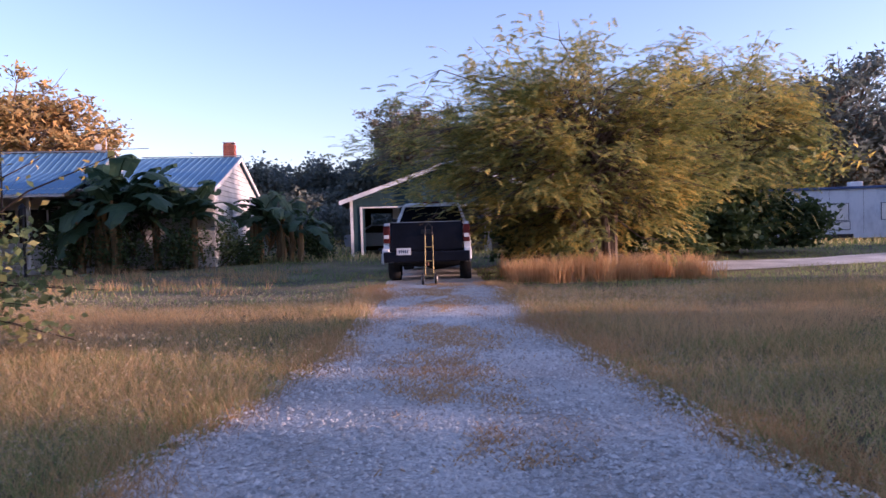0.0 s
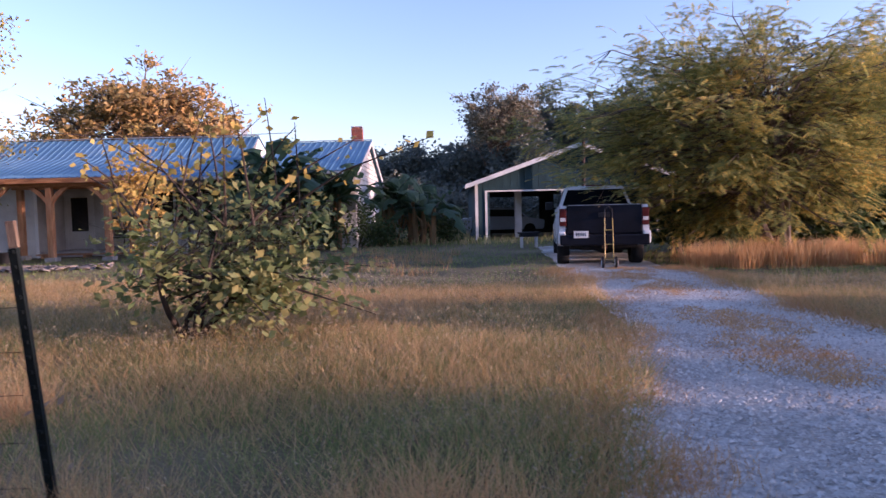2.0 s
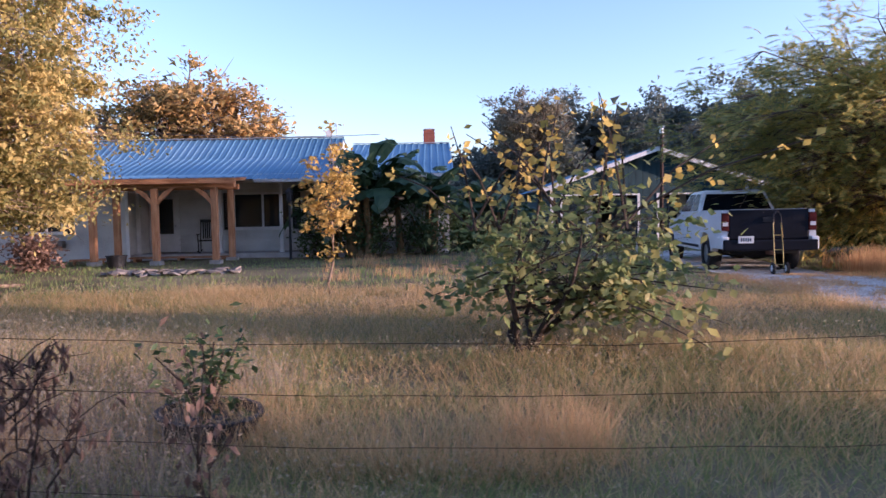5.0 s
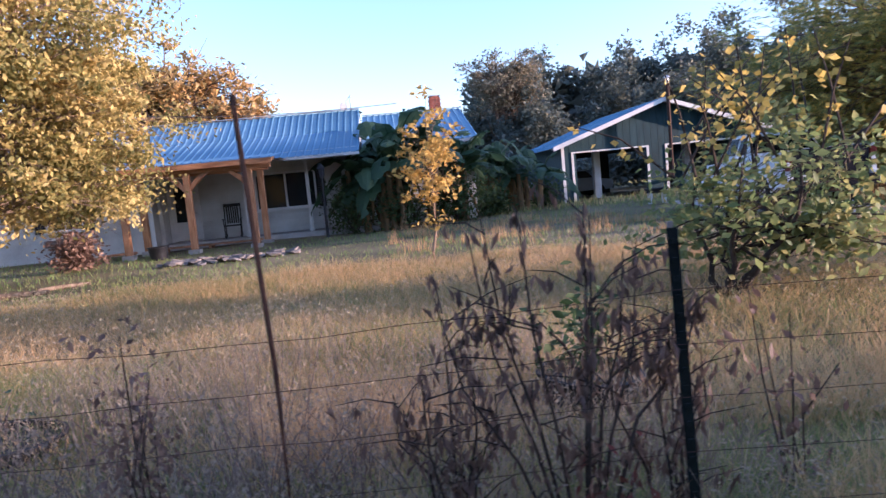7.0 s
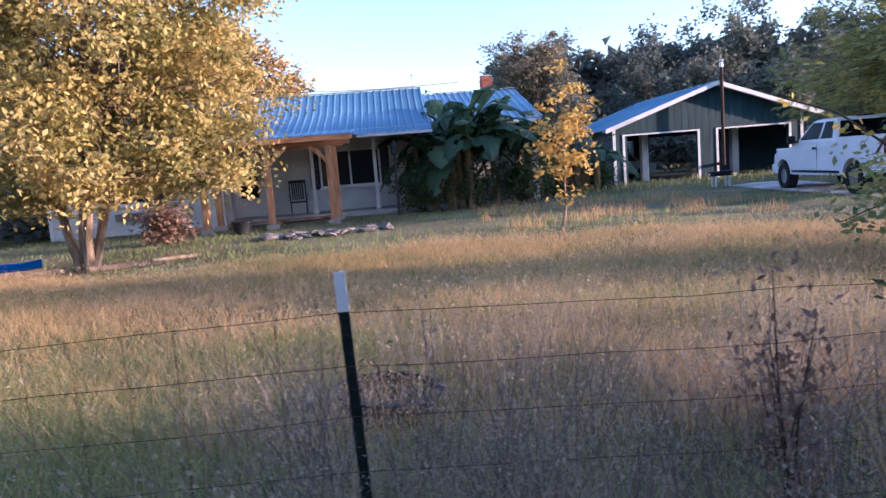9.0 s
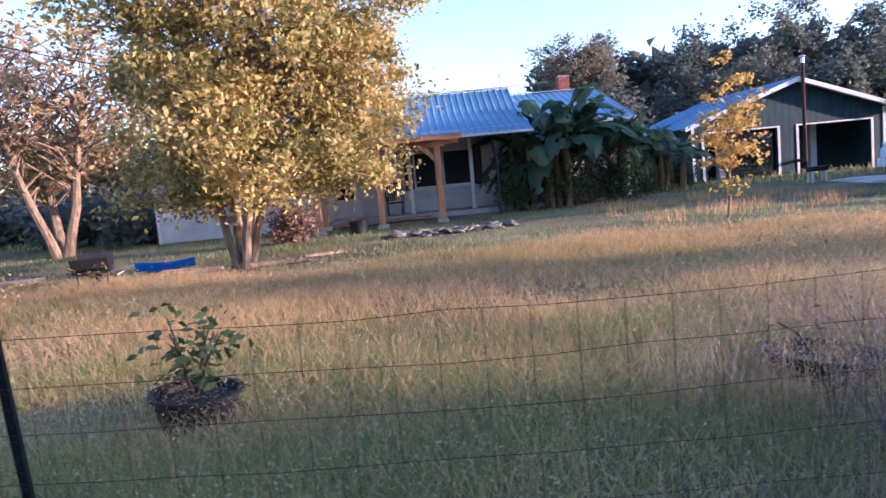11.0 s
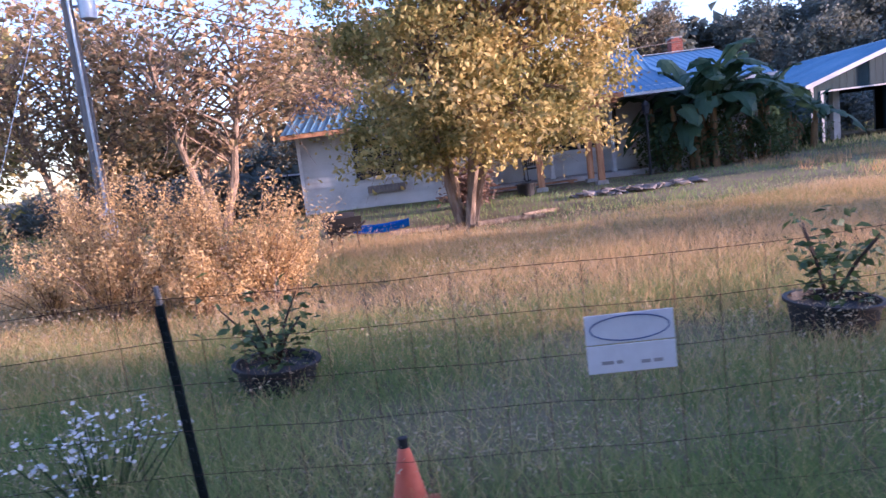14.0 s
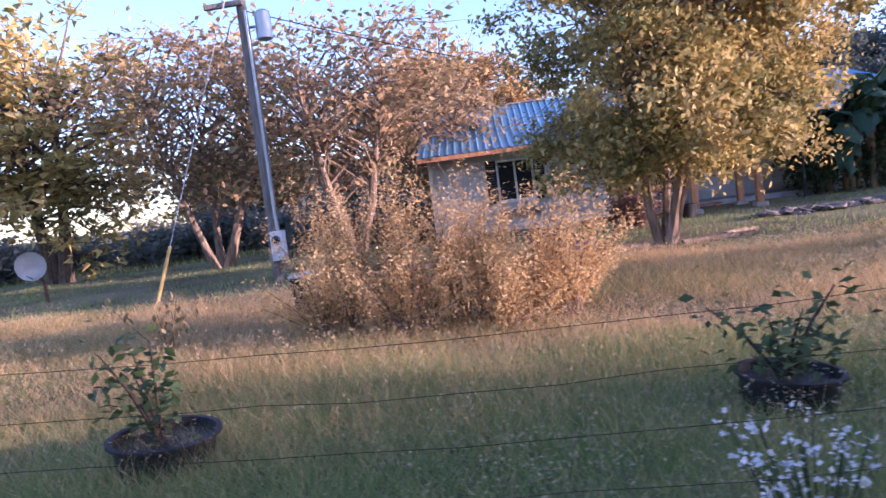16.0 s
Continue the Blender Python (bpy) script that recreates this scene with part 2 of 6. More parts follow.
def prism(bm, outline, axis, a, b):
    """An outline in the plane across the axis, drawn out from a to b. For axis x the outline is (y, z), for y (x, z), for z (x, y)."""
    def at(p, k):
        return {"x": (k, p[0], p[1]), "y": (p[0], k, p[1]), "z": (p[0], p[1], k)}[axis]
    lo, hi = [bm.verts.new(at(p, a)) for p in outline], [bm.verts.new(at(p, b)) for p in outline]
    n = len(outline)
    bm.faces.new(lo)
    bm.faces.new(hi[::-1])
    for i in range(n):
        bm.faces.new((lo[i], hi[i], hi[(i + 1) % n], lo[(i + 1) % n]))
    bmesh.ops.recalc_face_normals(bm, faces=bm.faces)
    return bm


def tube(bm, points, radii, sides=6, cap=True):
    """A tapered tube along points."""
    rings = []
    for i, p in enumerate(points):
        p = Vector(p)
        d = (Vector(points[min(i + 1, len(points) - 1)]) - Vector(points[max(i - 1, 0)])).normalized()
        q = d.to_track_quat("Z", "Y")
        r = radii[i] if isinstance(radii, (list, tuple)) else radii
        rings.append([bm.verts.new(p + q @ Vector((r * math.cos(2 * math.pi * k / sides), r * math.sin(2 * math.pi * k / sides), 0))) for k in range(sides)])
    for a, b in zip(rings, rings[1:]):
        for k in range(sides):
            bm.faces.new((a[k], a[(k + 1) % sides], b[(k + 1) % sides], b[k]))
    if cap and sides > 2:
        bm.faces.new(rings[0][::-1])
        bm.faces.new(rings[-1])
    return bm


def lathe(bm, profile, sides=20, axis="z", centre=(0, 0, 0), cap=True):
    """Turns a profile of (radius, height) round an axis."""
    c = Vector(centre)
    rings = []
    for r, h in profile:
        ring = []
        for k in range(sides):
            a = 2 * math.pi * k / sides
            u, v = r * math.cos(a), r * math.sin(a)
            ring.append(bm.verts.new(c + Vector({"z": (u, v, h), "x": (h, u, v), "y": (u, h, v)}[axis])))
        rings.append(ring)
    for a, b in zip(rings, rings[1:]):
        for k in range(sides):
            bm.faces.new((a[k], a[(k + 1) % sides], b[(k + 1) % sides], b[k]))
    if cap:
        bm.faces.new(rings[0][::-1])
        bm.faces.new(rings[-1])
    bmesh.ops.recalc_face_normals(bm, faces=bm.faces)
    return bm


def link(name, bm, mat, parent=None, smooth=False):
    me = bpy.data.meshes.new(name)
    bm.to_mesh(me)
    bm.free()
    me.materials.append(mat)
    if smooth:
        me.shade_smooth()
        me.set_sharp_from_angle(angle=radians(40))
    ob = new(name, me)
    ob.parent = parent
    return ob


def part(name, bm, mat, parent, label="", smooth=False):
    return tagged(link(name, bm, mat, parent, smooth), label)


def thing(name, m, label, category, group="", kind=""):
    ob = new(name)
    ob.matrix_basis = m
    ob.empty_display_size = 0.2
    return tagged(ob, label, category, group, kind)


def bx(name, mat, parent, x0, x1, y0, y1, z0, z1, bevel=0.0, label=""):
    return part(name, box(bmesh.new(), x0, x1, y0, y1, z0, z1, bevel), mat, parent, label)


def np_mesh(name, verts, faces, mat, parent=None):
    """A mesh from arrays of vertices and equal-sided faces."""
    me = bpy.data.meshes.new(name)
    nf, k = faces.shape
    me.vertices.add(len(verts))
    me.vertices.foreach_set("co", np.ascontiguousarray(verts, dtype=np.float32).ravel())
    me.loops.add(nf * k)
    me.loops.foreach_set("vertex_index", faces.astype(np.int32).ravel())
    me.polygons.add(nf)
    me.polygons.foreach_set("loop_start", (np.arange(nf) * k).astype(np.int32))
    me.polygons.foreach_set("loop_total", np.full(nf, k, dtype=np.int32))
    me.update(calc_edges=True)
    me.materials.append(mat)
    ob = new(name, me)
    ob.parent = parent
    return ob


def unit(v):
    return v / np.maximum(np.linalg.norm(v, axis=1, keepdims=True), 1e-9)


def leaves(name, centres, size, mat, parent, rng, droop=0.3, aspect=0.55, fold=0.25, outward=None, far_off=False):
    """Folded leaf blades of two triangles at the centres; far off, one triangle each."""
    n = len(centres)
    d = rng.normal(size=(n, 3))
    d[:, 2] = d[:, 2] * 0.5 - droop
    if outward is not None:
        d += outward
    d = unit(d)
    s = unit(np.cross(d, rng.normal(size=(n, 3)) * [1, 1, 0.4] + [0, 0, 1.2]))
    u = np.cross(s, d)
    L = (size * rng.uniform(0.65, 1.3, n))[:, None]
    tail, tip = centres - d * L * 0.5, centres + d * L * 0.5
    a = centres + s * L * aspect * 0.5 + u * L * fold * 0.3
    b = centres - s * L * aspect * 0.5 + u * L * fold * 0.3
    if far_off:
        v = np.stack([tail + s * L * aspect * 0.5, tip, tail - s * L * aspect * 0.5], 1).reshape(-1, 3)
        return np_mesh(name, v, np.arange(len(v)).reshape(-1, 3), mat, parent)
    v = np.stack([tail, a, tip, b], 1).reshape(-1, 3)
    k = np.arange(n)[:, None] * 4
    f = np.concatenate([k + [0, 1, 2], k + [0, 2, 3]], 0)
    return np_mesh(name, v, f, mat, parent)


def fronds(name, base, direction, length, mat, parent, rng, pairs=6, width=0.35, droop=0.5):
    """Feathered leaves: a row of leaflet pairs along a drooping rib."""
    n = len(base)
    d = unit(direction)
    side = unit(np.cross(d, np.tile([0.0, 0, 1.0], (n, 1)) + rng.normal(size=(n, 3)) * 0.3))
    vs, k = [], 0
    L = (length * rng.uniform(0.7, 1.25, n))[:, None]
    for i in range(pairs):
        t0, t1 = (i + 0.2) / pairs, (i + 1.0) / pairs
        p0 = base + d * L * t0 + np.array([0, 0, -1.0]) * L * droop * t0 * t0
        p1 = base + d * L * t1 + np.array([0, 0, -1.0]) * L * droop * t1 * t1
        w = width * L * (0.75 + 0.5 * math.sin(math.pi * t0)) * 0.6
        for sg in (-1, 1):
            q = 0.5 * (p0 + p1) + sg * side * w + d * L * 0.06 + np.array([0, 0, -0.25]) * w
            vs += [p0, p1, q]
            k += 1
    v = np.stack(vs, 1).reshape(-1, 3)
    f = np.arange(len(v)).reshape(-1, 3)
    return np_mesh(name, v, f, mat, parent)


def ss(a, b, x):
    t = np.clip((x - a) / (b - a), 0, 1)
    return t * t * (3 - 2 * t)


def ground_z(x, y):
    """Height of the ground: nearly level, a little higher at the house and the garage."""
    x, y = np.asarray(x, float), np.asarray(y, float)
    z = 0.11 * ss(9, 17, y) * ss(-3, -7, x) + 0.08 * ss(18, 26, y) * (1 - ss(-3, -7, x))
    z = z + 0.025 * np.sin(x * 0.9 + 1) * np.sin(y * 0.7) * ss(2, 4, y) * np.where((x > -1.6) & (x < 1.9), 0.3, 1)
    far = np.clip(np.hypot(x, y - 15) - 55, 0, None)
    return z + 0.02 * far * (y > 0) * (far < 250) + 5.0 * (far >= 250) * (y > 0)


def gz(x, y):
    return float(ground_z(x, y))


def blades(name, xy, height, width, mat, rng, lean=0.35, parent=None, label="", z0=None, fine=False):
    """Grass: each blade a bent strip of three triangles, or one thin triangle where it is fine."""
    n = len(xy)
    h = height * rng.uniform(0.45, 1.25, n)
    a = rng.uniform(0, 2 * np.pi, n)
    bend = lean * h * rng.uniform(0.2, 1.3, n)
    dx, dy = np.cos(a) * bend, np.sin(a) * bend
    wa = rng.uniform(0, 2 * np.pi, n)
    wx, wy = np.cos(wa) * width * 0.5, np.sin(wa) * width * 0.5
    z = ground_z(xy[:, 0], xy[:, 1]) - 0.02 if z0 is None else z0
    b = np.stack([xy[:, 0], xy[:, 1], z], 1)
    w = np.stack([wx, wy, np.zeros(n)], 1)
    mid = b + np.stack([dx * 0.3, dy * 0.3, h * 0.55], 1)
    tip = b + np.stack([dx, dy, h], 1)
    if fine:
        v = np.stack([b - w, b + w, tip], 1).reshape(-1, 3)
        return tagged(np_mesh(name, v, np.arange(len(v)).reshape(-1, 3), mat, parent), label, "grass", "", "stuff")
    v = np.stack([b - w, b + w, mid + w * 0.8, mid - w * 0.8, tip], 1).reshape(-1, 3)
    k = np.arange(n)[:, None] * 5
    f = np.concatenate([k + [0, 1, 2], k + [0, 2, 3], k + [3, 2, 4]], 0)
    return tagged(np_mesh(name, v, f, mat, parent), label, "grass", "", "stuff")


def tree(name, base, label, trunks, crown_c, crown_r, clumps, leaf_n, leaf_size, leaf_mat, seed, bark=M_BARK, clump_r=0.6, style="leaf", droop=0.3, category="tree", trunk_r=0.12, lean=0.5, fill=0.55, fork=0.35, limb_r=0.3, near=True, skirt=0):
    """A tree: tapered trunks, limbs out to many clumps, and leaves round the clumps. crown_c and base in the world; trunks: how many stems; skirt: more clumps low round the rim of the crown."""
    rng = np.random.default_rng(seed)
    root = thing(name, pose(*base), label, category)
    cc, cr = np.array(crown_c) - np.array(base), np.array(crown_r)
    d = unit(rng.normal(size=(clumps, 3)))
    rad = rng.uniform(fill, 1.0, clumps) ** 0.7 * (1 + 0.16 * rng.normal(size=clumps))
    pts = cc + d * cr * rad[:, None]
    if skirt:
        a = rng.uniform(0, 2 * np.pi, skirt)
        r = rng.uniform(0.4, 0.92, skirt)
        low = np.stack([np.cos(a) * cr[0] * r, np.sin(a) * cr[1] * r, -cr[2] + rng.uniform(0.05, 1.3, skirt)], 1)
        pts = np.concatenate([pts, cc + low])
        clumps += skirt
    pts[:, 2] = np.maximum(pts[:, 2], 0.35)
    tops = []
    bm = bmesh.new()
    for k in range(trunks):
        a = 2 * math.pi * k / trunks + rng.uniform(-0.4, 0.4)
        off = np.array([math.cos(a), math.sin(a), 0])
        r0 = trunk_r * rng.uniform(0.8, 1.15)
        p0 = off * trunk_r * (1.2 if trunks > 1 else 0)
        top = cc * [1, 1, 0] * 0.6 + off * lean * min(cr[0], cr[1]) * 0.5 + [0, 0, cc[2] + cr[2] * 0.35]
        line = [p0 + (top - p0) * t + off * lean * 0.15 * math.sin(math.pi * t) + rng.normal(size=3) * 0.03 * (t > 0) for t in (0, 0.12, 0.28, 0.46, 0.65, 0.83, 1.0)]
        line[0] = line[0] - [0, 0, 0.1]
        tube(bm, line, [r0 * 1.35, r0 * 1.02, r0 * 0.9, r0 * 0.72, r0 * 0.5, r0 * 0.32, r0 * 0.12], 8)
        tops.append(line)
    part("trunk", bm, bark, root, smooth=True)
    bm = bmesh.new()
    for p in pts:
        if near:
            bm = bmesh.new()
        line = tops[int(rng.integers(trunks))]
        t = np.clip(fork + (1 - fork) * (p[2] - cc[2] + cr[2]) / (2.2 * cr[2]), fork, 0.95) * 6
        i = min(int(t), 5)
        q = np.array(line[i]) + (np.array(line[i + 1]) - np.array(line[i])) * (t - i)
        ln = np.linalg.norm(p - q)
        r = limb_r * trunk_r * min(1, ln / 2.0)
        m1 = q + (p - q) * 0.35 + [0, 0, 0.12 * ln] + rng.normal(size=3) * 0.05 * ln
        m2 = q + (p - q) * 0.7 + [0, 0, 0.1 * ln] + rng.normal(size=3) * 0.05 * ln
        tube(bm, [q, m1, m2, p], [r, r * 0.75, r * 0.45, r * 0.15], 5, cap=False)
        for _ in range(3):
            e = p + rng.normal(size=3) * clump_r * 0.8
            tube(bm, [m2, (m2 + e) / 2 + rng.normal(size=3) * 0.05, e], [r * 0.35, r * 0.25, r * 0.08], 4, cap=False)
        if near:
            part("limb", bm, bark, root)
    if not near:
        tagged(part("branching", bm, bark, root), kind="stuff")
    pick = rng.integers(clumps, size=leaf_n)
    g = rng.normal(size=(leaf_n, 3)) * [1, 1, 0.62] * clump_r * 0.62 * rng.uniform(0.5, 1.3, clumps)[pick][:, None]
    c = pts[pick] + g
    if style == "frond":
        spray = unit(pts - cc * [1, 1, 0.75]) + rng.normal(size=pts.shape) * 0.35
        c = pts[pick] + g + unit(spray)[pick] * rng.uniform(-0.6, 0.75, (leaf_n, 1)) * clump_r
        out = spray[pick] * [1, 1, 0.3] + rng.normal(size=c.shape) * [0.6, 0.6, 0.22] + [0, 0, 0.08]
        fronds("crown", c, out, leaf_size, leaf_mat, root, rng, 8, 0.34, droop)
    else:
        leaves("crown", c, leaf_size, leaf_mat, root, rng, droop, far_off=not near)
    return root


# ---- ground ----
def grid_sheet(name, xs, ys, lift, mat, label, category, kind="structure"):
    X, Y = np.meshgrid(xs, ys, indexing="ij")
    Z = ground_z(X, Y) + lift
    v = np.stack([X.ravel(), Y.ravel(), Z.ravel()], 1)
    ny = len(ys)
    i, j = np.meshgrid(np.arange(len(xs) - 1), np.arange(ny - 1), indexing="ij")
    a = (i * ny + j).ravel()
    return tagged(np_mesh(name, v, np.stack([a, a + ny, a + ny + 1, a + 1], 1), mat), label, category, "", kind)


far = np.array([60, 75, 95, 120, 160, 220, 300, 420, 700, 1500, 3000.0])
grid_sheet("ground", np.concatenate([-far[::-1], np.arange(-50, 50, 0.6), far]), np.concatenate([-far[::-1], np.arange(-40, 50, 0.6), far]), 0.0, M_EARTH,
           "dry earth under rough autumn grass, reaching the horizon", "ground")


def strip(name, centre, half, mat, label, category, lift=0.012, seed=1):
    """A ragged-edged strip over the ground along a line of centres."""
    rng = np.random.default_rng(seed)
    n = len(centre)
    v, f, across = [], [], 9
    for i, (x, y) in enumerate(centre):
        nx, ny = (centre[min(i + 1, n - 1)][1] - centre[max(i - 1, 0)][1]), -(centre[min(i + 1, n - 1)][0] - centre[max(i - 1, 0)][0])
        ln = math.hypot(nx, ny)
        nx, ny = nx / ln, ny / ln
        wl, wr = half(i / (n - 1)) + rng.uniform(-0.08, 0.08), half(i / (n - 1)) + rng.uniform(-0.08, 0.08)
        for k in range(across):
            s = -wl + (wl + wr) * k / (across - 1)
            px, py = x + nx * s, y + ny * s
            edge = 1 - abs(2 * k / (across - 1) - 1)
            v.append((px, py, gz(px, py) + lift + 0.03 * min(1, edge * 3) - 0.015 * math.exp(-((abs(s) - 0.75) / 0.3) ** 2)))
    for i in range(n - 1):
        for k in range(across - 1):
            a = i * across + k
            f.append((a, a + 1, a + across + 1, a + across))
    return tagged(np_mesh(name, np.array(v), np.array(f), mat), label, category, "", "structure")


def drive_half(y):
    return 1.12 + 0.15 * max(0.0, 6.8 - y)


def drive_mid(y):
    return 0.36 - 0.07 * max(0.0, 6.8 - y)


drive_line = [(drive_mid(y) + 0.004 * (y - 8), y) for y in np.arange(-1.5, 22.6, 0.4)]
strip("road", drive_line, lambda t: drive_half(-1.5 + 24.0 * t), M_GRAVEL, "pale gravel driveway with a strip of dead grass down the middle", "driveway")
strip("road_side", [(x, 17.6 + 0.12 * (x - 10) + 0.02 * (x - 10) ** 2) for x in np.arange(6, 34, 0.6)], lambda t: 1.5, M_GRAVEL, "pale gravel lane passing a white trailer", "lane", 0.02, 3)
rng = np.random.default_rng(5)


def loose_stones(n, seed):
    rng = np.random.default_rng(seed)
    y = 2.4 + 11 * rng.uniform(0, 1, n) ** 1.9
    x = np.array([drive_mid(q) for q in y]) + rng.uniform(-1, 1, n) * (np.array([drive_half(q) for q in y]) + 0.12)
    s = 0.005 + 0.017 * rng.uniform(0, 1, n) ** 2.2
    base = np.stack([x, y, ground_z(x, y) + 0.042], 1)
    offs = np.array([[1, 0, 0], [-0.5, 0.9, 0], [-0.5, -0.9, 0], [0.1, 0, 0.85]])
    a = rng.uniform(0, 6.28, n)
    rot = np.stack([np.cos(a)[:, None] * offs[:, 0] - np.sin(a)[:, None] * offs[:, 1], np.sin(a)[:, None] * offs[:, 0] + np.cos(a)[:, None] * offs[:, 1], np.tile(offs[:, 2], (n, 1))], 2)
    v = (base[:, None, :] + rot * s[:, None, None] * rng.uniform(0.7, 1.3, (n, 4, 1))).reshape(-1, 3)
    k = np.arange(n)[:, None] * 4
    return tagged(np_mesh("gravel_stones", v, np.concatenate([k + [0, 1, 3], k + [1, 2, 3], k + [2, 0, 3]], 0), M_STONE_BIT), "loose pale gravel stones on the driveway", "gravel", "", "stuff")


loose_stones(45000, 6)

# ---- house ----
HOUSE = pose(-14.95, 18.38, 0.06, 0, 0, 4)


def siding(parent, u0, u1, v, z0, z1, holes=(), step=0.19, axis="x", top=None):
    """Lapped boards over a wall facing -v (axis x) or +u (axis y), split round the openings. top(z): the reach of a board under a gable."""
    z = z0
    while z < z1 - 0.02:
        ze = min(z + step, z1)
        a, b = (u0, u1) if top is None else top(ze)
        cuts = sorted((h[0], h[1]) for h in holes if h[2] < ze - 0.02 and h[3] > z + 0.02)
        x = a
        for h0, h1 in cuts + [(b, b)]:
            if h0 - x > 0.03:
                bm = bmesh.new()
                if axis == "x":
                    prism(bm, [(v, z), (v - 0.045, z), (v - 0.01, ze - 0.004), (v, ze - 0.004)], "x", x, h0)
                else:
                    prism(bm, [(v, z), (v + 0.045, z), (v + 0.01, ze - 0.004), (v, ze - 0.004)], "y", x, h0)
                part("siding_board", bm, M_SIDING, parent)
            x = h1
        z = ze


def wall_panel(parent, name, u0, u1, v0, v1, z0, z1, holes, mat):
    """A wall with its openings left out, as one mesh of pieces."""
    bm = bmesh.new()
    us = sorted({u0, u1, *(h[0] for h in holes), *(h[1] for h in holes)})
    for a, b in zip(us, us[1:]):
        spans = sorted((h[2], h[3]) for h in holes if h[0] <= a + 1e-6 and h[1] >= b - 1e-6)
        z = z0
        for s0, s1 in spans + [(z1, z1)]:
            if s0 - z > 1e-4:
                box(bm, a, b, v0, v1, z, s0)
            z = s1
    return part(name, bm, mat, parent)


def window(parent, u0, u1, v, z0, z1, columns, rows=2):
    """A sash window in a wall facing -v: frame, sill, panes with bars."""
    w = thing("window", pose(0, 0, 0), "", "")
    w.parent = parent
    bm = bmesh.new()
    for a, b, c, d in ((u0, u1, z1 - 0.06, z1), (u0, u1, z0, z0 + 0.06), (u0, u0 + 0.06, z0 + 0.06, z1 - 0.06), (u1 - 0.06, u1, z0 + 0.06, z1 - 0.06)):
        box(bm, a, b, v - 0.05, v + 0.06, c, d)
    for k in range(1, columns):
        c = u0 + (u1 - u0) * k / columns
        box(bm, c - 0.03, c + 0.03, v - 0.045, v + 0.05, z0 + 0.06, z1 - 0.06)
    part("window_frame", bm, M_WHITE, w)
    bx("window_sill", M_WHITE, w, u0 - 0.05, u1 + 0.05, v - 0.1, v - 0.051, z0 - 0.05, z0 + 0.01, 0.008)
    for k in range(columns):
        a, b = u0 + (u1 - u0) * k / columns + 0.03, u0 + (u1 - u0) * (k + 1) / columns - 0.03
        bx("pane", M_GLASS, w, a + 0.002, b - 0.002, v + 0.01, v + 0.018, z0 + 0.062, z1 - 0.062)
        mid = (z0 + z1) / 2
        if rows > 1:
            bx("sash_bar", M_WHITE, w, a + 0.002, b - 0.002, v - 0.02, v + 0.008, mid - 0.02, mid + 0.02)


def shutter(parent, u0, u1, v, z0, z1):
    bm = bmesh.new()
    for a, b, c, d in ((u0, u1, z1 - 0.06, z1), (u0, u1, z0, z0 + 0.06), (u0, u0 + 0.05, z0 + 0.06, z1 - 0.06), (u1 - 0.05, u1, z0 + 0.06, z1 - 0.06)):
        box(bm, a, b, v - 0.065, v - 0.03, c, d)
    n = int((z1 - z0 - 0.12) / 0.07)
    for k in range(n):
        z = z0 + 0.06 + (z1 - z0 - 0.12) * k / n
        prism(bm, [(v - 0.058, z), (v - 0.052, z), (v - 0.035, z + 0.06), (v - 0.041, z + 0.06)], "x", u0 + 0.05, u1 - 0.05)
    part("shutter", bm, M_DARK, parent, "dark louvred shutter")


def roof_sheets(parent, u0, u1, profile, thick=0.03, pitch=0.92):
    """Ribbed metal roofing sheets laid side by side; profile: (v, z) from eave to ridge."""
    n = max(1, round((u1 - u0) / pitch))
    w = (u1 - u0) / n
    for k in range(n):
        bm = bmesh.new()
        a = u0 + k * w
        cols = []
        for i in range(4):
            c = a + w * i / 4
            cols += [(c, 0.0), (c + w * 0.16, 0.0), (c + w * 0.19, 0.02), (c + w * 0.22, 0.02)]
        cols.append((a + w, 0.0))
        up = [[bm.verts.new((c, v, z + h + 0.003)) for v, z in profile] for c, h in cols]
        dn = [[bm.verts.new((c, v, z + h - 0.003)) for v, z in profile] for c, h in cols]
        for A, B in ((up, 1), (dn, -1)):
            for p, q in zip(A, A[1:]):
                for j in range(len(profile) - 1):
                    f = (p[j], q[j], q[j + 1], p[j + 1])
                    bm.faces.new(f if B > 0 else f[::-1])
        for p, q, r, s in zip(up, up[1:], dn, dn[1:]):
            bm.faces.new((p[0], r[0], s[0], q[0]))
        part("roof_sheet", bm, M_ROOF, parent)


house = thing("house", HOUSE, "long white clapboard farmhouse with blue-grey metal roof and timber porch", "house")
WV, RV = 2.4, 4.0   # planes of the projecting wing and of the wall behind the porch
wing_holes = [(-4.95, -3.85, 0.95, 2.2)]
porch_holes = [(-1.75, -0.9, 0.22, 2.16), (1.0, 3.0, 0.98, 2.2)]
wall_panel(house, "wall", -6.95, -1.87, WV, WV + 0.15, 0.0, 2.45, wing_holes, M_SIDING)
wall_panel(house, "wall", -1.87, 8.3, RV, RV + 0.15, 0.0, 2.75, porch_holes, M_SIDING)
bx("wall", M_SIDING, house, -2.02, -1.87, WV + 0.15, RV, 0.0, 2.6)
bx("wall", M_SIDING, house, -6.95, -6.8, WV + 0.15, 9.4, 0.0, 2.45)
bx("wall", M_SIDING, house, -6.95, 4.45, 9.4, 9.55, 0.0, 2.45)
siding(house, -6.95, -1.87, WV, 0.06, 2.4, [(-5.27, -3.53, 0.92, 2.23)])
siding(house, -1.84, 8.3, RV, 0.25, 2.6, [(-1.84, -0.85, 0.2, 2.2), (0.68, 3.3, 0.93, 2.25)])
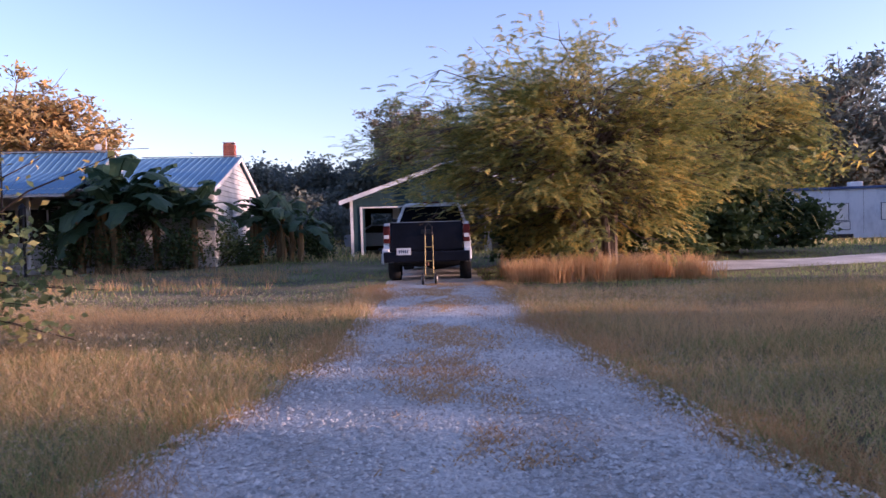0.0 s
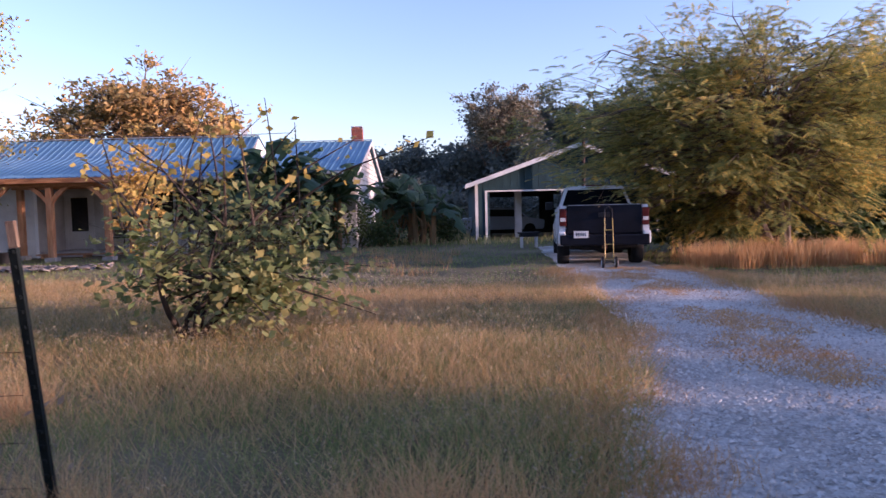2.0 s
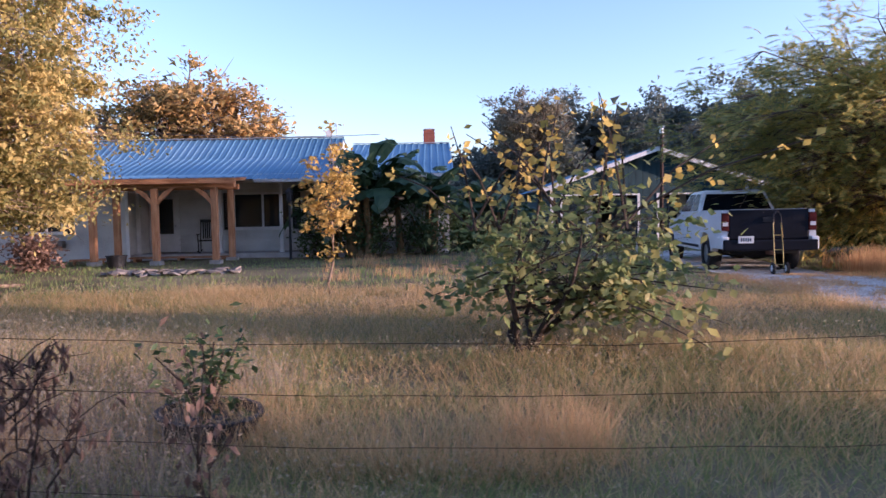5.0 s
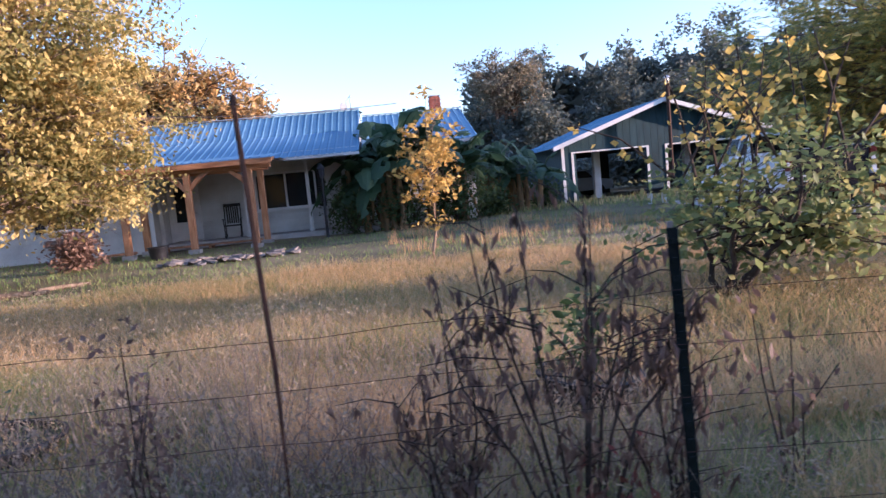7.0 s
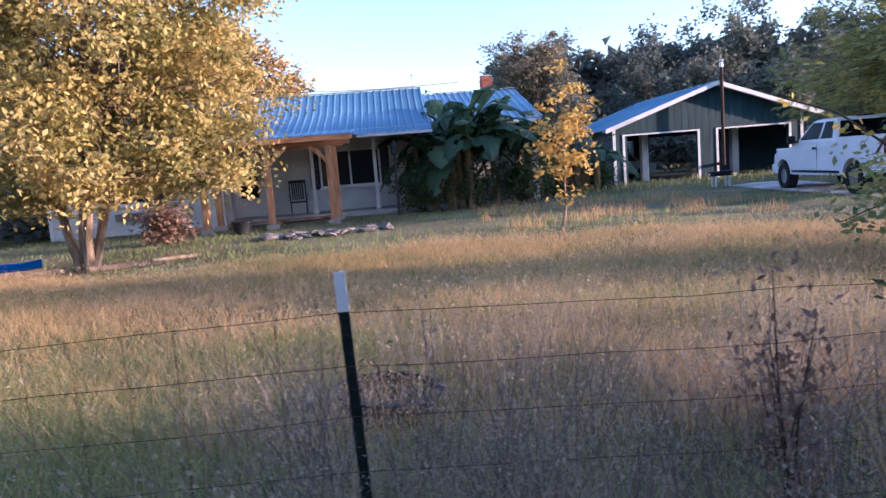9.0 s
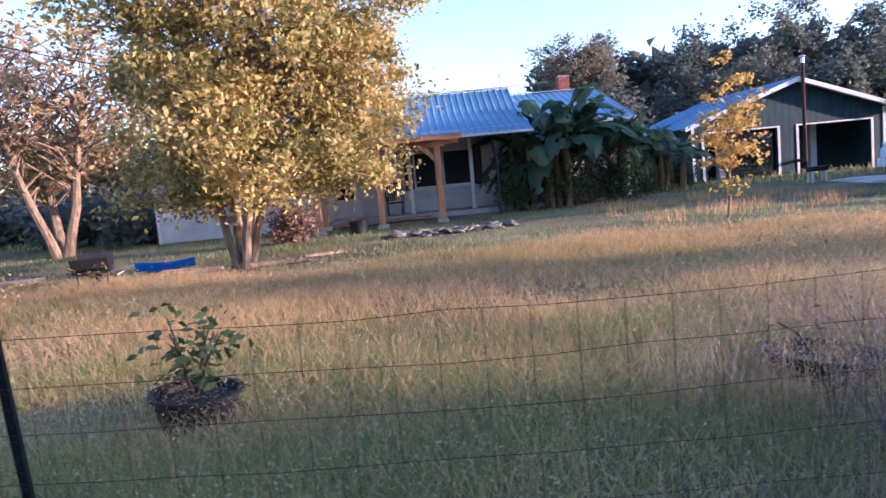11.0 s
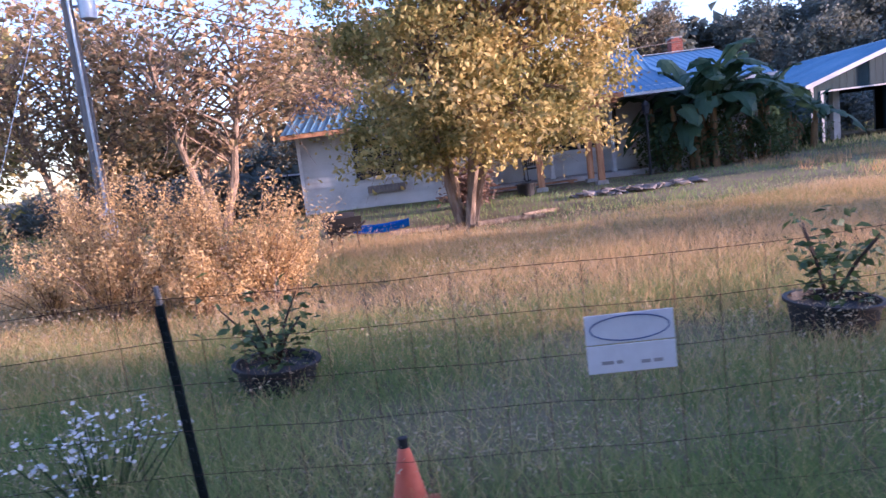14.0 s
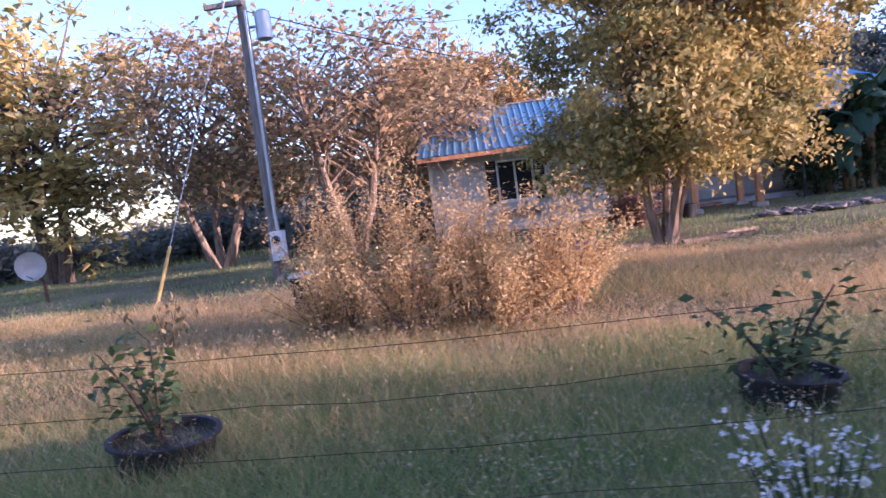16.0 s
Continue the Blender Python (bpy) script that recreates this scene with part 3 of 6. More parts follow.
for u in (-6.97, -1.9):
    bx("corner_board", M_WHITE, house, u, u + 0.1, WV - 0.05, WV - 0.029, 0.02, 2.42)
window(house, -4.95, -3.85, WV, 0.95, 2.2, 2, 1)
shutter(house, -5.26, -4.96, WV, 0.93, 2.2)
shutter(house, -3.84, -3.54, WV, 0.93, 2.2)
window(house, 1.0, 3.0, RV, 0.98, 2.2, 2, 1)
shutter(house, 0.69, 0.99, RV, 0.95, 2.2)
shutter(house, 3.01, 3.29, RV, 0.95, 2.2)
bm = bmesh.new()
prism(bm, [(WV - 0.03, 0.5), (WV - 0.24, 0.5), (WV - 0.28, 0.72), (WV - 0.03, 0.72)], "x", -4.95, -3.8)
part("window_box", bm, M_GREYWOOD, house, "weathered wooden window box")
# front door with a tall glass
door = thing("door", pose(0, 0, 0), "", "")
door.parent = house
wall_panel(door, "door_leaf", -1.75, -0.9, RV - 0.01, RV + 0.04, 0.24, 2.14, [(-1.62, -1.03, 0.85, 2.02)], M_WHITE)
bx("glass_pane", M_GLASS, door, -1.62, -1.03, RV + 0.01, RV + 0.02, 0.85, 2.02)
part("door_frame", box(box(box(bmesh.new(), -1.84, -1.752, RV - 0.04, RV + 0.1, 0.22, 2.24), -0.898, -0.81, RV - 0.04, RV + 0.1, 0.22, 2.24), -1.752, -0.898, RV - 0.04, RV + 0.1, 2.145, 2.24), M_WHITE, door)
part("door_handle", lathe(bmesh.new(), [(0.012, -0.07), (0.012, -0.05), (0.03, -0.045), (0.033, -0.025), (0.012, -0.01)], 10, "y", (-0.97, RV, 1.12)), M_CHROME, door)
# porch floor, posts
bx("porch_floor", M_CONC, house, -1.86, 5.2, 2.55, RV - 0.002, -0.2, 0.22, 0.01)
for u in (-1.78, 0.87, 2.84):
    bm = box(bmesh.new(), u - 0.05, u + 0.05, 2.95, 3.05, 0.22, 2.52, 0.008)
    box(bm, u - 0.075, u + 0.075, 2.925, 3.075, 0.22, 0.3, 0.006)
    box(bm, u - 0.075, u + 0.075, 2.925, 3.075, 2.44, 2.52, 0.006)
    part("porch_post", bm, M_WHITE, house, "white porch post")
bx("porch_beam", M_WHITE, house, -1.86, 4.6, 2.92, 3.08, 2.525, 2.66)
bx("ceiling_boards", M_WHITE, house, -1.86, 4.6, 2.0, RV, 2.665, 2.69)
# timber porch: three front posts, two behind, beam and braces
for u, v in ((-1.74, 0.0), (0.0, 0.0), (1.66, 0.0), (-1.72, 1.4), (1.7, 1.4)):
    bm = bmesh.new()
    box(bm, u - 0.085, u + 0.085, v - 0.085, v + 0.085, 0.17, 2.2, 0.014)
    part("timber_post", bm, M_TIMBER, house, "reddish rough-sawn timber post")
    part("pier", prism(bmesh.new(), [(u - 0.15, v - 0.15), (u + 0.15, v - 0.15), (u + 0.15, v + 0.15), (u - 0.15, v + 0.15)], "z", -0.1, 0.168), M_CONC, house, "grey concrete pier")
    for sg in (-1, 1):
        if v > 0 or (u < -1 and sg < 0) or (u > 1 and sg > 0):
            continue
        bm = bmesh.new()
        pts = [(u + sg * 0.086, 1.72), (u + sg * 0.086, 1.88), (u + sg * 0.22, 2.06), (u + sg * 0.42, 2.198), (u + sg * 0.6, 2.198), (u + sg * 0.4, 2.04), (u + sg * 0.22, 1.88)]
        prism(bm, pts if sg > 0 else pts[::-1], "y", v - 0.045, v + 0.045)
        part("brace", bm, M_TIMBER, house)
part("timber_beam", box(bmesh.new(), -2.4, 2.25, -0.085, 0.085, 2.202, 2.36, 0.012), M_BEAM, house)
part("timber_beam", box(bmesh.new(), -1.95, 1.95, 1.32, 1.48, 2.202, 2.36, 0.012), M_BEAM, house)
for k in range(9):
    u = -2.2 + 4.3 * k / 8
    bm = prism(bmesh.new(), [(-0.3, 2.362), (2.4, 2.53), (2.4, 2.63), (-0.3, 2.44)], "x", u - 0.03, u + 0.03)
    part("rafter", bm, M_TIMBER, house)
bx("fascia", M_BEAM, house, -2.7, 2.35, -0.335, -0.302, 2.3, 2.44, 0.006)
# roofs
roof_sheets(house, -2.7, 2.35, [(-0.36, 2.455), (1.55, 2.655)])
roof_sheets(house, -7.2, 4.62, [(1.45, 2.5), (4.1, 3.36), (5.5, 4.17)])
roof_sheets(house, -7.2, 4.62, [(9.75, 2.45), (5.5, 4.17)])
roof_sheets(house, 4.63, 8.5, [(3.55, 2.74), (8.3, 4.23)])
roof_sheets(house, 4.63, 8.5, [(13.0, 2.74), (8.3, 4.23)])
bx("ridge_cap", M_GALV, house, -7.2, 4.62, 5.42, 5.58, 4.2, 4.225)
bx("ridge_cap", M_GALV, house, 4.63, 8.5, 8.22, 8.38, 4.265, 4.285)
bx("gutter", M_GALV, house, 2.4, 4.62, 1.36, 1.44, 2.4, 2.49, 0.01)
bx("gutter", M_GALV, house, 4.63, 8.5, 3.46, 3.54, 2.62, 2.72, 0.01)
bx("eave_board", M_TIMBER, house, -7.2, -2.75, 1.4, 1.44, 2.36, 2.48)
bx("soffit", M_WHITE, house, -7.15, -1.9, 1.45, WV - 0.03, 2.41, 2.43)
# gable ends
bm = prism(bmesh.new(), [(4.15, 2.751), (12.5, 2.751), (8.3, 4.16)], "x", 8.15, 8.3)
part("gable_wall", bm, M_SIDING, house)
bx("wall", M_SIDING, house, 8.15, 8.3, RV + 0.15, 12.5, 0, 2.75)
bx("wall", M_SIDING, house, 4.45, 8.15, 12.35, 12.5, 0, 2.75)
siding(house, RV, 12.5, 8.302, 0.25, 4.1, axis="y", top=lambda z: (max(RV, 8.3 - (4.18 - z) / 0.314), min(12.5, 8.3 + (4.18 - z) / 0.314)))
part("gable_wall", prism(bmesh.new(), [(RV, 2.6), (9.4, 2.6), (5.5, 4.1)], "x", 4.45, 4.6), M_WHITE, house)
part("gable_wall", prism(bmesh.new(), [(WV, 2.46), (9.5, 2.46), (5.5, 4.05)], "x", -6.95, -6.8), M_SIDING, house)
for a, b in (((3.5, 2.71), (8.3, 4.21)), ((13.0, 2.71), (8.3, 4.21))):
    part("barge_board", prism(bmesh.new(), [a, (a[0], a[1] - 0.15), (b[0], b[1] - 0.15), b], "x", 8.46, 8.5), M_WHITE, house)
# chimney
chimney = thing("chimney", pose(7.68, 10.1, 3.9), "", "")
chimney.parent = house
bx("core", M_MORTAR, chimney, -0.2, 0.2, -0.2, 0.2, -0.6, 1.04)
bm0 = box(bmesh.new(), -0.1, 0.1, -0.03, 0.03, 0, 0.07, 0.004)
me_brick = link("brick", bm0, M_BRICK, chimney)
for c in range(13):
    for s in range(4):
        for k in range(2):
            o = copy_thing(me_brick, pose(0, 0, 0, 0, 0, 90 * s) @ pose(-0.115 + 0.215 * k + (0.05 if c % 2 else -0.02), -0.2, 0.03 + 0.08 * c))
me_brick.matrix_basis = pose(0.0, -0.2, 0.03 + 0.08 * 12.55)
bx("cap", M_CONC, chimney, -0.24, 0.24, -0.24, 0.24, 1.105, 1.15, 0.01)
antenna = thing("roof_antenna", HOUSE @ pose(4.35, 5.5, 4.2), "thin grey metal antenna mast on the roof ridge", "antenna")
part("mast", tube(bmesh.new(), [(0, 0, 0), (0, 0, 0.5)], 0.018, 6), M_GALV, antenna)
part("arm", tube(bmesh.new(), [(0, 0, 0.48), (-0.1, 0, 0.36), (-0.22, 0, 0.2)], 0.012, 5), M_GALV, antenna)
part("dish", lathe(bmesh.new(), [(0.02, 0.02), (0.13, -0.03), (0.135, -0.035)], 12, "y", (-0.26, 0, 0.14)), M_WHITE, antenna)


# ---- garage ----
GARAGE = pose(-14.95, 18.38, 0.06, 0, 0, 4) @ pose(0, 9.26, 0)
garage = thing("garage", GARAGE, "dark green board-clad open-fronted garage with white trim and low gable", "garage")
GL, GR, RU, RZ, SL = 12.75, 21.1, 17.15, 4.0, 0.347
ops = [(13.25, 16.42, -0.2, 2.06), (17.33, 20.48, -0.2, 2.06)]


def gtop(u):
    return RZ - 0.1 - abs(u - RU) * SL


wall_panel(garage, "wall", GL, GR, 0.03, 0.15, -0.2, 2.3, ops, M_GREEN)
part("gable_wall", prism(bmesh.new(), [(GL, 2.301), (GR, 2.301), (RU, gtop(RU))], "y", 0.03, 0.15), M_GREEN, garage)
u = GL
while u < GR - 0.01:
    ue = min(u + 0.3, GR)
    c = (u + ue) / 2
    lo = 2.06 if any(o[0] < c < o[1] for o in ops) else -0.1
    bm = prism(bmesh.new(), [(u + 0.006, lo), (ue - 0.006, lo), (ue - 0.006, gtop(ue)), (u + 0.006, gtop(u))], "y", 0.0, 0.029)
    part("cladding_board", bm, M_GREEN, garage)
    u = ue
for a, b, z0, z1, lo, hi in [(o[0], o[1], o[2], o[3], o[0] - 0.08, o[1] + 0.08) for o in ops]:
    bx("opening_trim", M_WHITE, garage, a - 0.1, a, -0.03, -0.002, 0.0, 2.06)
    bx("opening_trim", M_WHITE, garage, b, b + 0.1, -0.03, -0.002, 0.0, 2.06)
    bx("opening_trim", M_WHITE, garage, a - 0.1, b + 0.1, -0.03, -0.002, 2.061, 2.12)
for u in (GL - 0.02, GR - 0.1):
    bx("corner_board", M_WHITE, garage, u, u + 0.12, -0.032, -0.002, -0.1, gtop(u + 0.06))
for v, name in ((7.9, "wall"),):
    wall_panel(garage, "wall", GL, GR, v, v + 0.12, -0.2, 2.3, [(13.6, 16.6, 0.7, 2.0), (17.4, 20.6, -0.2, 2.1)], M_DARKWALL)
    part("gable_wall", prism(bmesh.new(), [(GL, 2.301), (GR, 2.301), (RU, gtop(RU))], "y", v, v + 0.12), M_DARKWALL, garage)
bx("wall", M_GREEN, garage, GL, GL + 0.12, 0.15, 7.9, -0.2, gtop(GL))
wall_panel(garage, "wall", GR - 0.12, GR, 0.15, 7.9, -0.2, gtop(GR), [], M_GREEN)
for u in (14.75, 18.95):
    bx("inner_post", M_WHITE, garage, u - 0.15, u + 0.15, 1.6, 1.9, -0.1, 2.3, 0.01)
bx("floor", M_EARTH, garage, GL + 0.13, GR - 0.13, 0.16, 7.89, -0.1, 0.03)
for sg in (-1, 1):
    e = RU + sg * (4.85 if sg < 0 else 4.6)
    roof = []
    n = 9
    for k in range(n):
        v0, v1 = -0.45 + 8.8 * k / n, -0.45 + 8.8 * (k + 1) / n
        ze = RZ + 0.02 - abs(e - RU) * SL
        bm = bmesh.new()
        for q in range(4):
            a = v0 + (v1 - v0) * q / 4
            prism(bm, [(a, 0), (a + (v1 - v0) * 0.2, 0), (a + (v1 - v0) * 0.21, 0.03), (a + (v1 - v0) * 0.24, 0.03), (a + (v1 - v0) * 0.25, 0)], "x", 0, 1)
        for vert in bm.verts:
            t, y, h = vert.co
            vert.co = (RU + (e - RU) * t, y, RZ + 0.02 - abs(e - RU) * SL * t + h)
        part("roof_sheet", bm, M_ROOF, garage)
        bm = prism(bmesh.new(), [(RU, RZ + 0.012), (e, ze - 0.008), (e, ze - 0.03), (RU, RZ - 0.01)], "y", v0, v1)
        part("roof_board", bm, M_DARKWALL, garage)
    bm = prism(bmesh.new(), [(RU, RZ + 0.04), (e, ze + 0.04), (e, ze - 0.14), (RU, RZ - 0.14)], "y", -0.5, -0.452)
    part("barge_board", bm, M_WHITE, garage)
    bm = prism(bmesh.new(), [(RU, RZ - 0.04), (e, ze - 0.04), (e, ze - 0.06), (RU, RZ - 0.06)], "y", -0.44, -0.001)
    part("soffit", bm, M_WHITE, garage)


def saloon(m, label, mat):
    """A plain saloon car: body, dark side windows, four tyres."""
    car = thing("parked_car", m, label, "car")
    bm = prism(bmesh.new(), [(-2.0, 0.3), (2.0, 0.3), (2.05, 0.75), (1.2, 0.88), (0.75, 1.32), (-0.75, 1.36), (-1.4, 0.95), (-2.05, 0.85)], "y", -0.8, 0.8)
    bmesh.ops.bevel(bm, geom=list(bm.edges), offset=0.05, segments=2, affect="EDGES")
    part("body", bm, mat, car, smooth=True)
    for a in (-0.803, 0.803):
        part("side_window", prism(bmesh.new(), [(1.05, 0.92), (0.7, 1.26), (-0.68, 1.29), (-1.2, 0.96)], "y", min(a, a * 1.006), max(a, a * 1.006)), M_BLACK, car)
    for x in (-1.3, 1.3):
        for y in (-0.72, 0.72):
            part("tyre", lathe(bmesh.new(), [(0.15, -0.1), (0.28, -0.1), (0.3, 0.0), (0.28, 0.1), (0.15, 0.1)], 18, "y", (x, y, 0.3)), M_RUBBER, car)


saloon(GARAGE @ pose(14.3, 5.0, 0.03), "dim silver car parked inside the dark garage", M_SILVER)
saloon(pose(-24.4, 26.5, gz(-24.4, 26.5) + 0.02, 0, 0, 12), "pale car parked behind the end of the house", M_TRUCKWHITE)
flue = thing("stove_flue", GARAGE @ pose(17.25, -0.58, 0), "tall rusty stove pipe with silver cap on the garage", "flue pipe")
part("pipe", tube(bmesh.new(), [(0, 0, 0.55), (0, 0, 4.55)], 0.07, 12), M_DARKRUST, flue)
part("elbow", tube(bmesh.new(), [(0, 0, 0.62), (0, 0.2, 0.6), (0, 0.56, 0.6)], 0.07, 10), M_DARKRUST, flue)
part("top_pipe", tube(bmesh.new(), [(0, 0, 4.551), (0, 0, 4.75)], 0.08, 12), M_CHROME, flue)
part("cap", lathe(bmesh.new(), [(0.13, 4.8), (0.12, 4.83), (0.03, 4.88), (0.01, 4.89)], 12), M_CHROME, flue)
for k in range(3):
    part("cap_strut", tube(bmesh.new(), [(0.07 * math.cos(k * 2.1), 0.07 * math.sin(k * 2.1), 4.74), (0.1 * math.cos(k * 2.1), 0.1 * math.sin(k * 2.1), 4.81)], 0.006, 4), M_CHROME, flue)


# ---- pickup ----
def wheel(parent, m, r=0.385, w=0.27):
    wh = thing("wheel", m, "", "")
    wh.parent = parent
    part("tyre", lathe(bmesh.new(), [(r * 0.58, -w / 2), (r * 0.93, -w / 2), (r, -w * 0.32), (r, w * 0.32), (r * 0.93, w / 2), (r * 0.58, w / 2)], 28, "x", cap=False), M_RUBBER, wh, smooth=True)
    bm = lathe(bmesh.new(), [(r * 0.57, -w * 0.42), (r * 0.5, -w * 0.4), (r * 0.46, -w * 0.28), (r * 0.2, -w * 0.34), (r * 0.16, -w * 0.46), (0.02, -w * 0.47)], 20, "x")
    part("rim", bm, M_CHROME, wh, smooth=True)
    for k in range(6):
        a = k * math.pi / 3
        part("rim_slot", tube(bmesh.new(), [(-w * 0.31, r * 0.34 * math.cos(a), r * 0.34 * math.sin(a)), (-w * 0.345, r * 0.34 * math.cos(a), r * 0.34 * math.sin(a))], 0.035, 8), M_BLACK, wh)
    return wh


truck = thing("pickup_truck", pose(0.16, 14.5, 0.0, 0, 0, -4.1), "white extended-cab pickup truck with a black tailgate parked on gravel", "pickup truck")
AX1, AX2 = 1.27, 4.9
side = [(0.06, 0.55), (0.06, 1.36), (2.0, 1.36), (2.02, 1.3), (4.1, 1.3), (4.35, 1.2), (5.4, 1.12), (5.66, 0.98), (5.72, 0.5)]


def arch(cx, n=10, r=0.47):
    return [(cx + r * math.cos(a), max(0.45, 0.4 + r * math.sin(a))) for a in np.linspace(0, math.pi, n)]


outline = side + [(5.4, 0.44)] + arch(AX2) + [(4.3, 0.44), (1.8, 0.44)] + arch(AX1) + [(0.7, 0.52)]
for sg in (-1, 1):
    a, b = (-0.97, -0.82) if sg < 0 else (0.82, 0.97)
    bm = prism(bmesh.new(), outline, "x", a, b)
    for v in bm.verts:
        if abs(v.co.x) > 0.9:
            if v.co.z > 1.2:
                v.co.x *= 0.95
            if v.co.y > 5.3:
                v.co.x *= 0.9
    part("body_side", bm, M_TRUCKWHITE, truck, smooth=True)
bx("tailgate", M_TRUCKBLACK, truck, -0.79, 0.79, 0.03, 0.1, 0.74, 1.36, 0.02, "black tailgate")
bx("tailgate_lip", M_CHROME, truck, -0.76, 0.76, 0.04, 0.11, 1.362, 1.375)
bx("tailgate_handle", M_BLACK, truck, -0.12, 0.12, 0.008, 0.029, 1.1, 1.2, 0.008)
bx("bed_floor", M_TRUCKBLACK, truck, -0.82, 0.82, 0.11, 2.0, 0.72, 0.78)
bx("bed_cover", M_BLACK, truck, -0.8, 0.8, 0.12, 1.98, 1.27, 1.31)
bm = box(bmesh.new(), -0.94, 0.94, -0.1, 0.05, 0.5, 0.73, 0.03)
part("rear_bumper", bm, M_TRUCKBLACK, truck)
for sg in (-1, 1):
    bx("bumper_end", M_TRUCKWHITE, truck, min(sg * 0.82, sg * 0.975), max(sg * 0.82, sg * 0.975), -0.06, 0.3, 0.53, 0.8, 0.03)
    tl = bx("tail_light", M_RED, truck, min(sg * 0.8, sg * 0.945), max(sg * 0.8, sg * 0.945), 0.02, 0.09, 0.92, 1.3, 0.015, "red and clear tail light")
    bx("lamp_lens", M_WHITE, tl, min(sg * 0.82, sg * 0.93), max(sg * 0.82, sg * 0.93), 0.012, 0.02, 1.02, 1.1, 0.003)
    mir = part("wing_mirror", box(bmesh.new(), min(sg * 1.0, sg * 1.2), max(sg * 1.0, sg * 1.2), 4.02, 4.14, 1.28, 1.5, 0.03), M_BLACK, truck)
    part("mirror_arm", tube(bmesh.new(), [(sg * 0.88, 4.1, 1.3), (sg * 1.02, 4.08, 1.34)], 0.025, 6), M_BLACK, truck)
plate = bx("number_plate", M_WHITE, truck, -0.65, -0.34, -0.115, -0.102, 0.66, 0.81, 0.004, "pale number plate")
for k in range(5):
    bx("plate_mark", M_INK, plate, -0.6 + 0.045 * k, -0.575 + 0.045 * k, -0.117, -0.1155, 0.7, 0.77)
# cab: lofted greenhouse
bm = bmesh.new()
rings = [[(2.03, 0.92), (4.3, 0.92), (4.3, -0.92), (2.03, -0.92)], [(2.15, 0.9), (4.2, 0.9), (4.2, -0.9), (2.15, -0.9)], [(2.42, 0.72), (3.6, 0.72), (3.6, -0.72), (2.42, -0.72)], [(2.56, 0.62), (3.45, 0.62), (3.45, -0.62), (2.56, -0.62)]]
hs = [1.0, 1.31, 1.83, 1.87]
vr = [[bm.verts.new((x, y, h)) for y, x in r] for r, h in zip(rings, hs)]
for p, q in zip(vr, vr[1:]):
    for k in range(4):
        bm.faces.new((p[k], p[(k + 1) % 4], q[(k + 1) % 4], q[k]))
bm.faces.new(vr[-1])
bmesh.ops.recalc_face_normals(bm, faces=bm.faces)
bmesh.ops.bevel(bm, geom=list(bm.edges), offset=0.025, segments=2, affect="EDGES")
part("cab", bm, M_TRUCKWHITE, truck, smooth=True)


def slanted(y0, z0, x0, y1, z1, x1, lift):
    """A pane across the truck's width on a slanted plane."""
    bm = bmesh.new()
    vs = [bm.verts.new(c) for c in ((-x0, y0 + lift, z0), (x0, y0 + lift, z0), (x1, y1 + lift, z1), (-x1, y1 + lift, z1))]
    bm.faces.new(vs)
    bmesh.ops.solidify(bm, geom=bm.faces[:], thickness=0.008)
    return bm


part("rear_window", slanted(2.18, 1.37, 0.8, 2.39, 1.77, 0.66, -0.014), M_CARGLASS, truck)
part("windscreen", slanted(4.13, 1.37, 0.8, 3.68, 1.77, 0.66, 0.014), M_CARGLASS, truck)
bx("brake_lamp", M_RED, truck, -0.2, 0.2, 2.43, 2.5, 1.855, 1.89, 0.008)
for sg in (-1, 1):
    for y0, y1, t0, t1 in ((3.0, 4.02, 3.0, 3.55), (2.32, 2.9, 2.52, 2.9)):
        bm = bmesh.new()
        vs = [bm.verts.new(c) for c in ((sg * 0.893, y0, 1.36), (sg * 0.893, y1, 1.36), (sg * 0.748, t1, 1.78), (sg * 0.748, t0, 1.78))]
        bm.faces.new(vs)
        bmesh.ops.solidify(bm, geom=bm.faces[:], thickness=0.008)
        part("side_window", bm, M_CARGLASS, truck)
    bx("door_seam", M_BLACK, truck, min(sg * 0.965, sg * 0.972), max(sg * 0.965, sg * 0.972), 2.95, 2.962, 0.6, 1.22)
    bx("door_handle", M_BLACK, truck, min(sg * 0.955, sg * 0.985), max(sg * 0.955, sg * 0.985), 3.02, 3.16, 1.1, 1.16, 0.006)
    bx("side_moulding", M_TRUCKBLACK, truck, min(sg * 0.968, sg * 0.985), max(sg * 0.968, sg * 0.985), 1.85, 4.35, 0.5, 0.56, 0.004)
bx("bonnet", M_TRUCKWHITE, truck, -0.85, 0.85, 4.25, 5.62, 1.08, 1.17, 0.03)
bx("front_bumper", M_TRUCKWHITE, truck, -0.9, 0.9, 5.66, 5.82, 0.45, 0.72, 0.04)
bx("grille", M_BLACK, truck, -0.8, 0.8, 5.6, 5.7, 0.74, 1.05, 0.02)
bx("underbody", M_BLACK, truck, -0.7, 0.7, 0.3, 5.5, 0.42, 0.7)
part("rear_axle", tube(bmesh.new(), [(-0.75, AX1, 0.385), (-0.1, AX1, 0.37), (0.1, AX1, 0.37), (0.75, AX1, 0.385)], [0.05, 0.06, 0.14, 0.05], 10), M_BLACK, truck)
part("tow_hitch", box(bmesh.new(), -0.04, 0.04, -0.22, 0.1, 0.42, 0.5, 0.006), M_RUST, truck)
for x, y in ((-0.83, AX1), (-0.83, AX2)):
    wheel(truck, pose(x, y, 0.385))
for x, y in ((0.83, AX1), (0.83, AX2)):
    wheel(truck, pose(x, y, 0.385, 0, 0, 180))

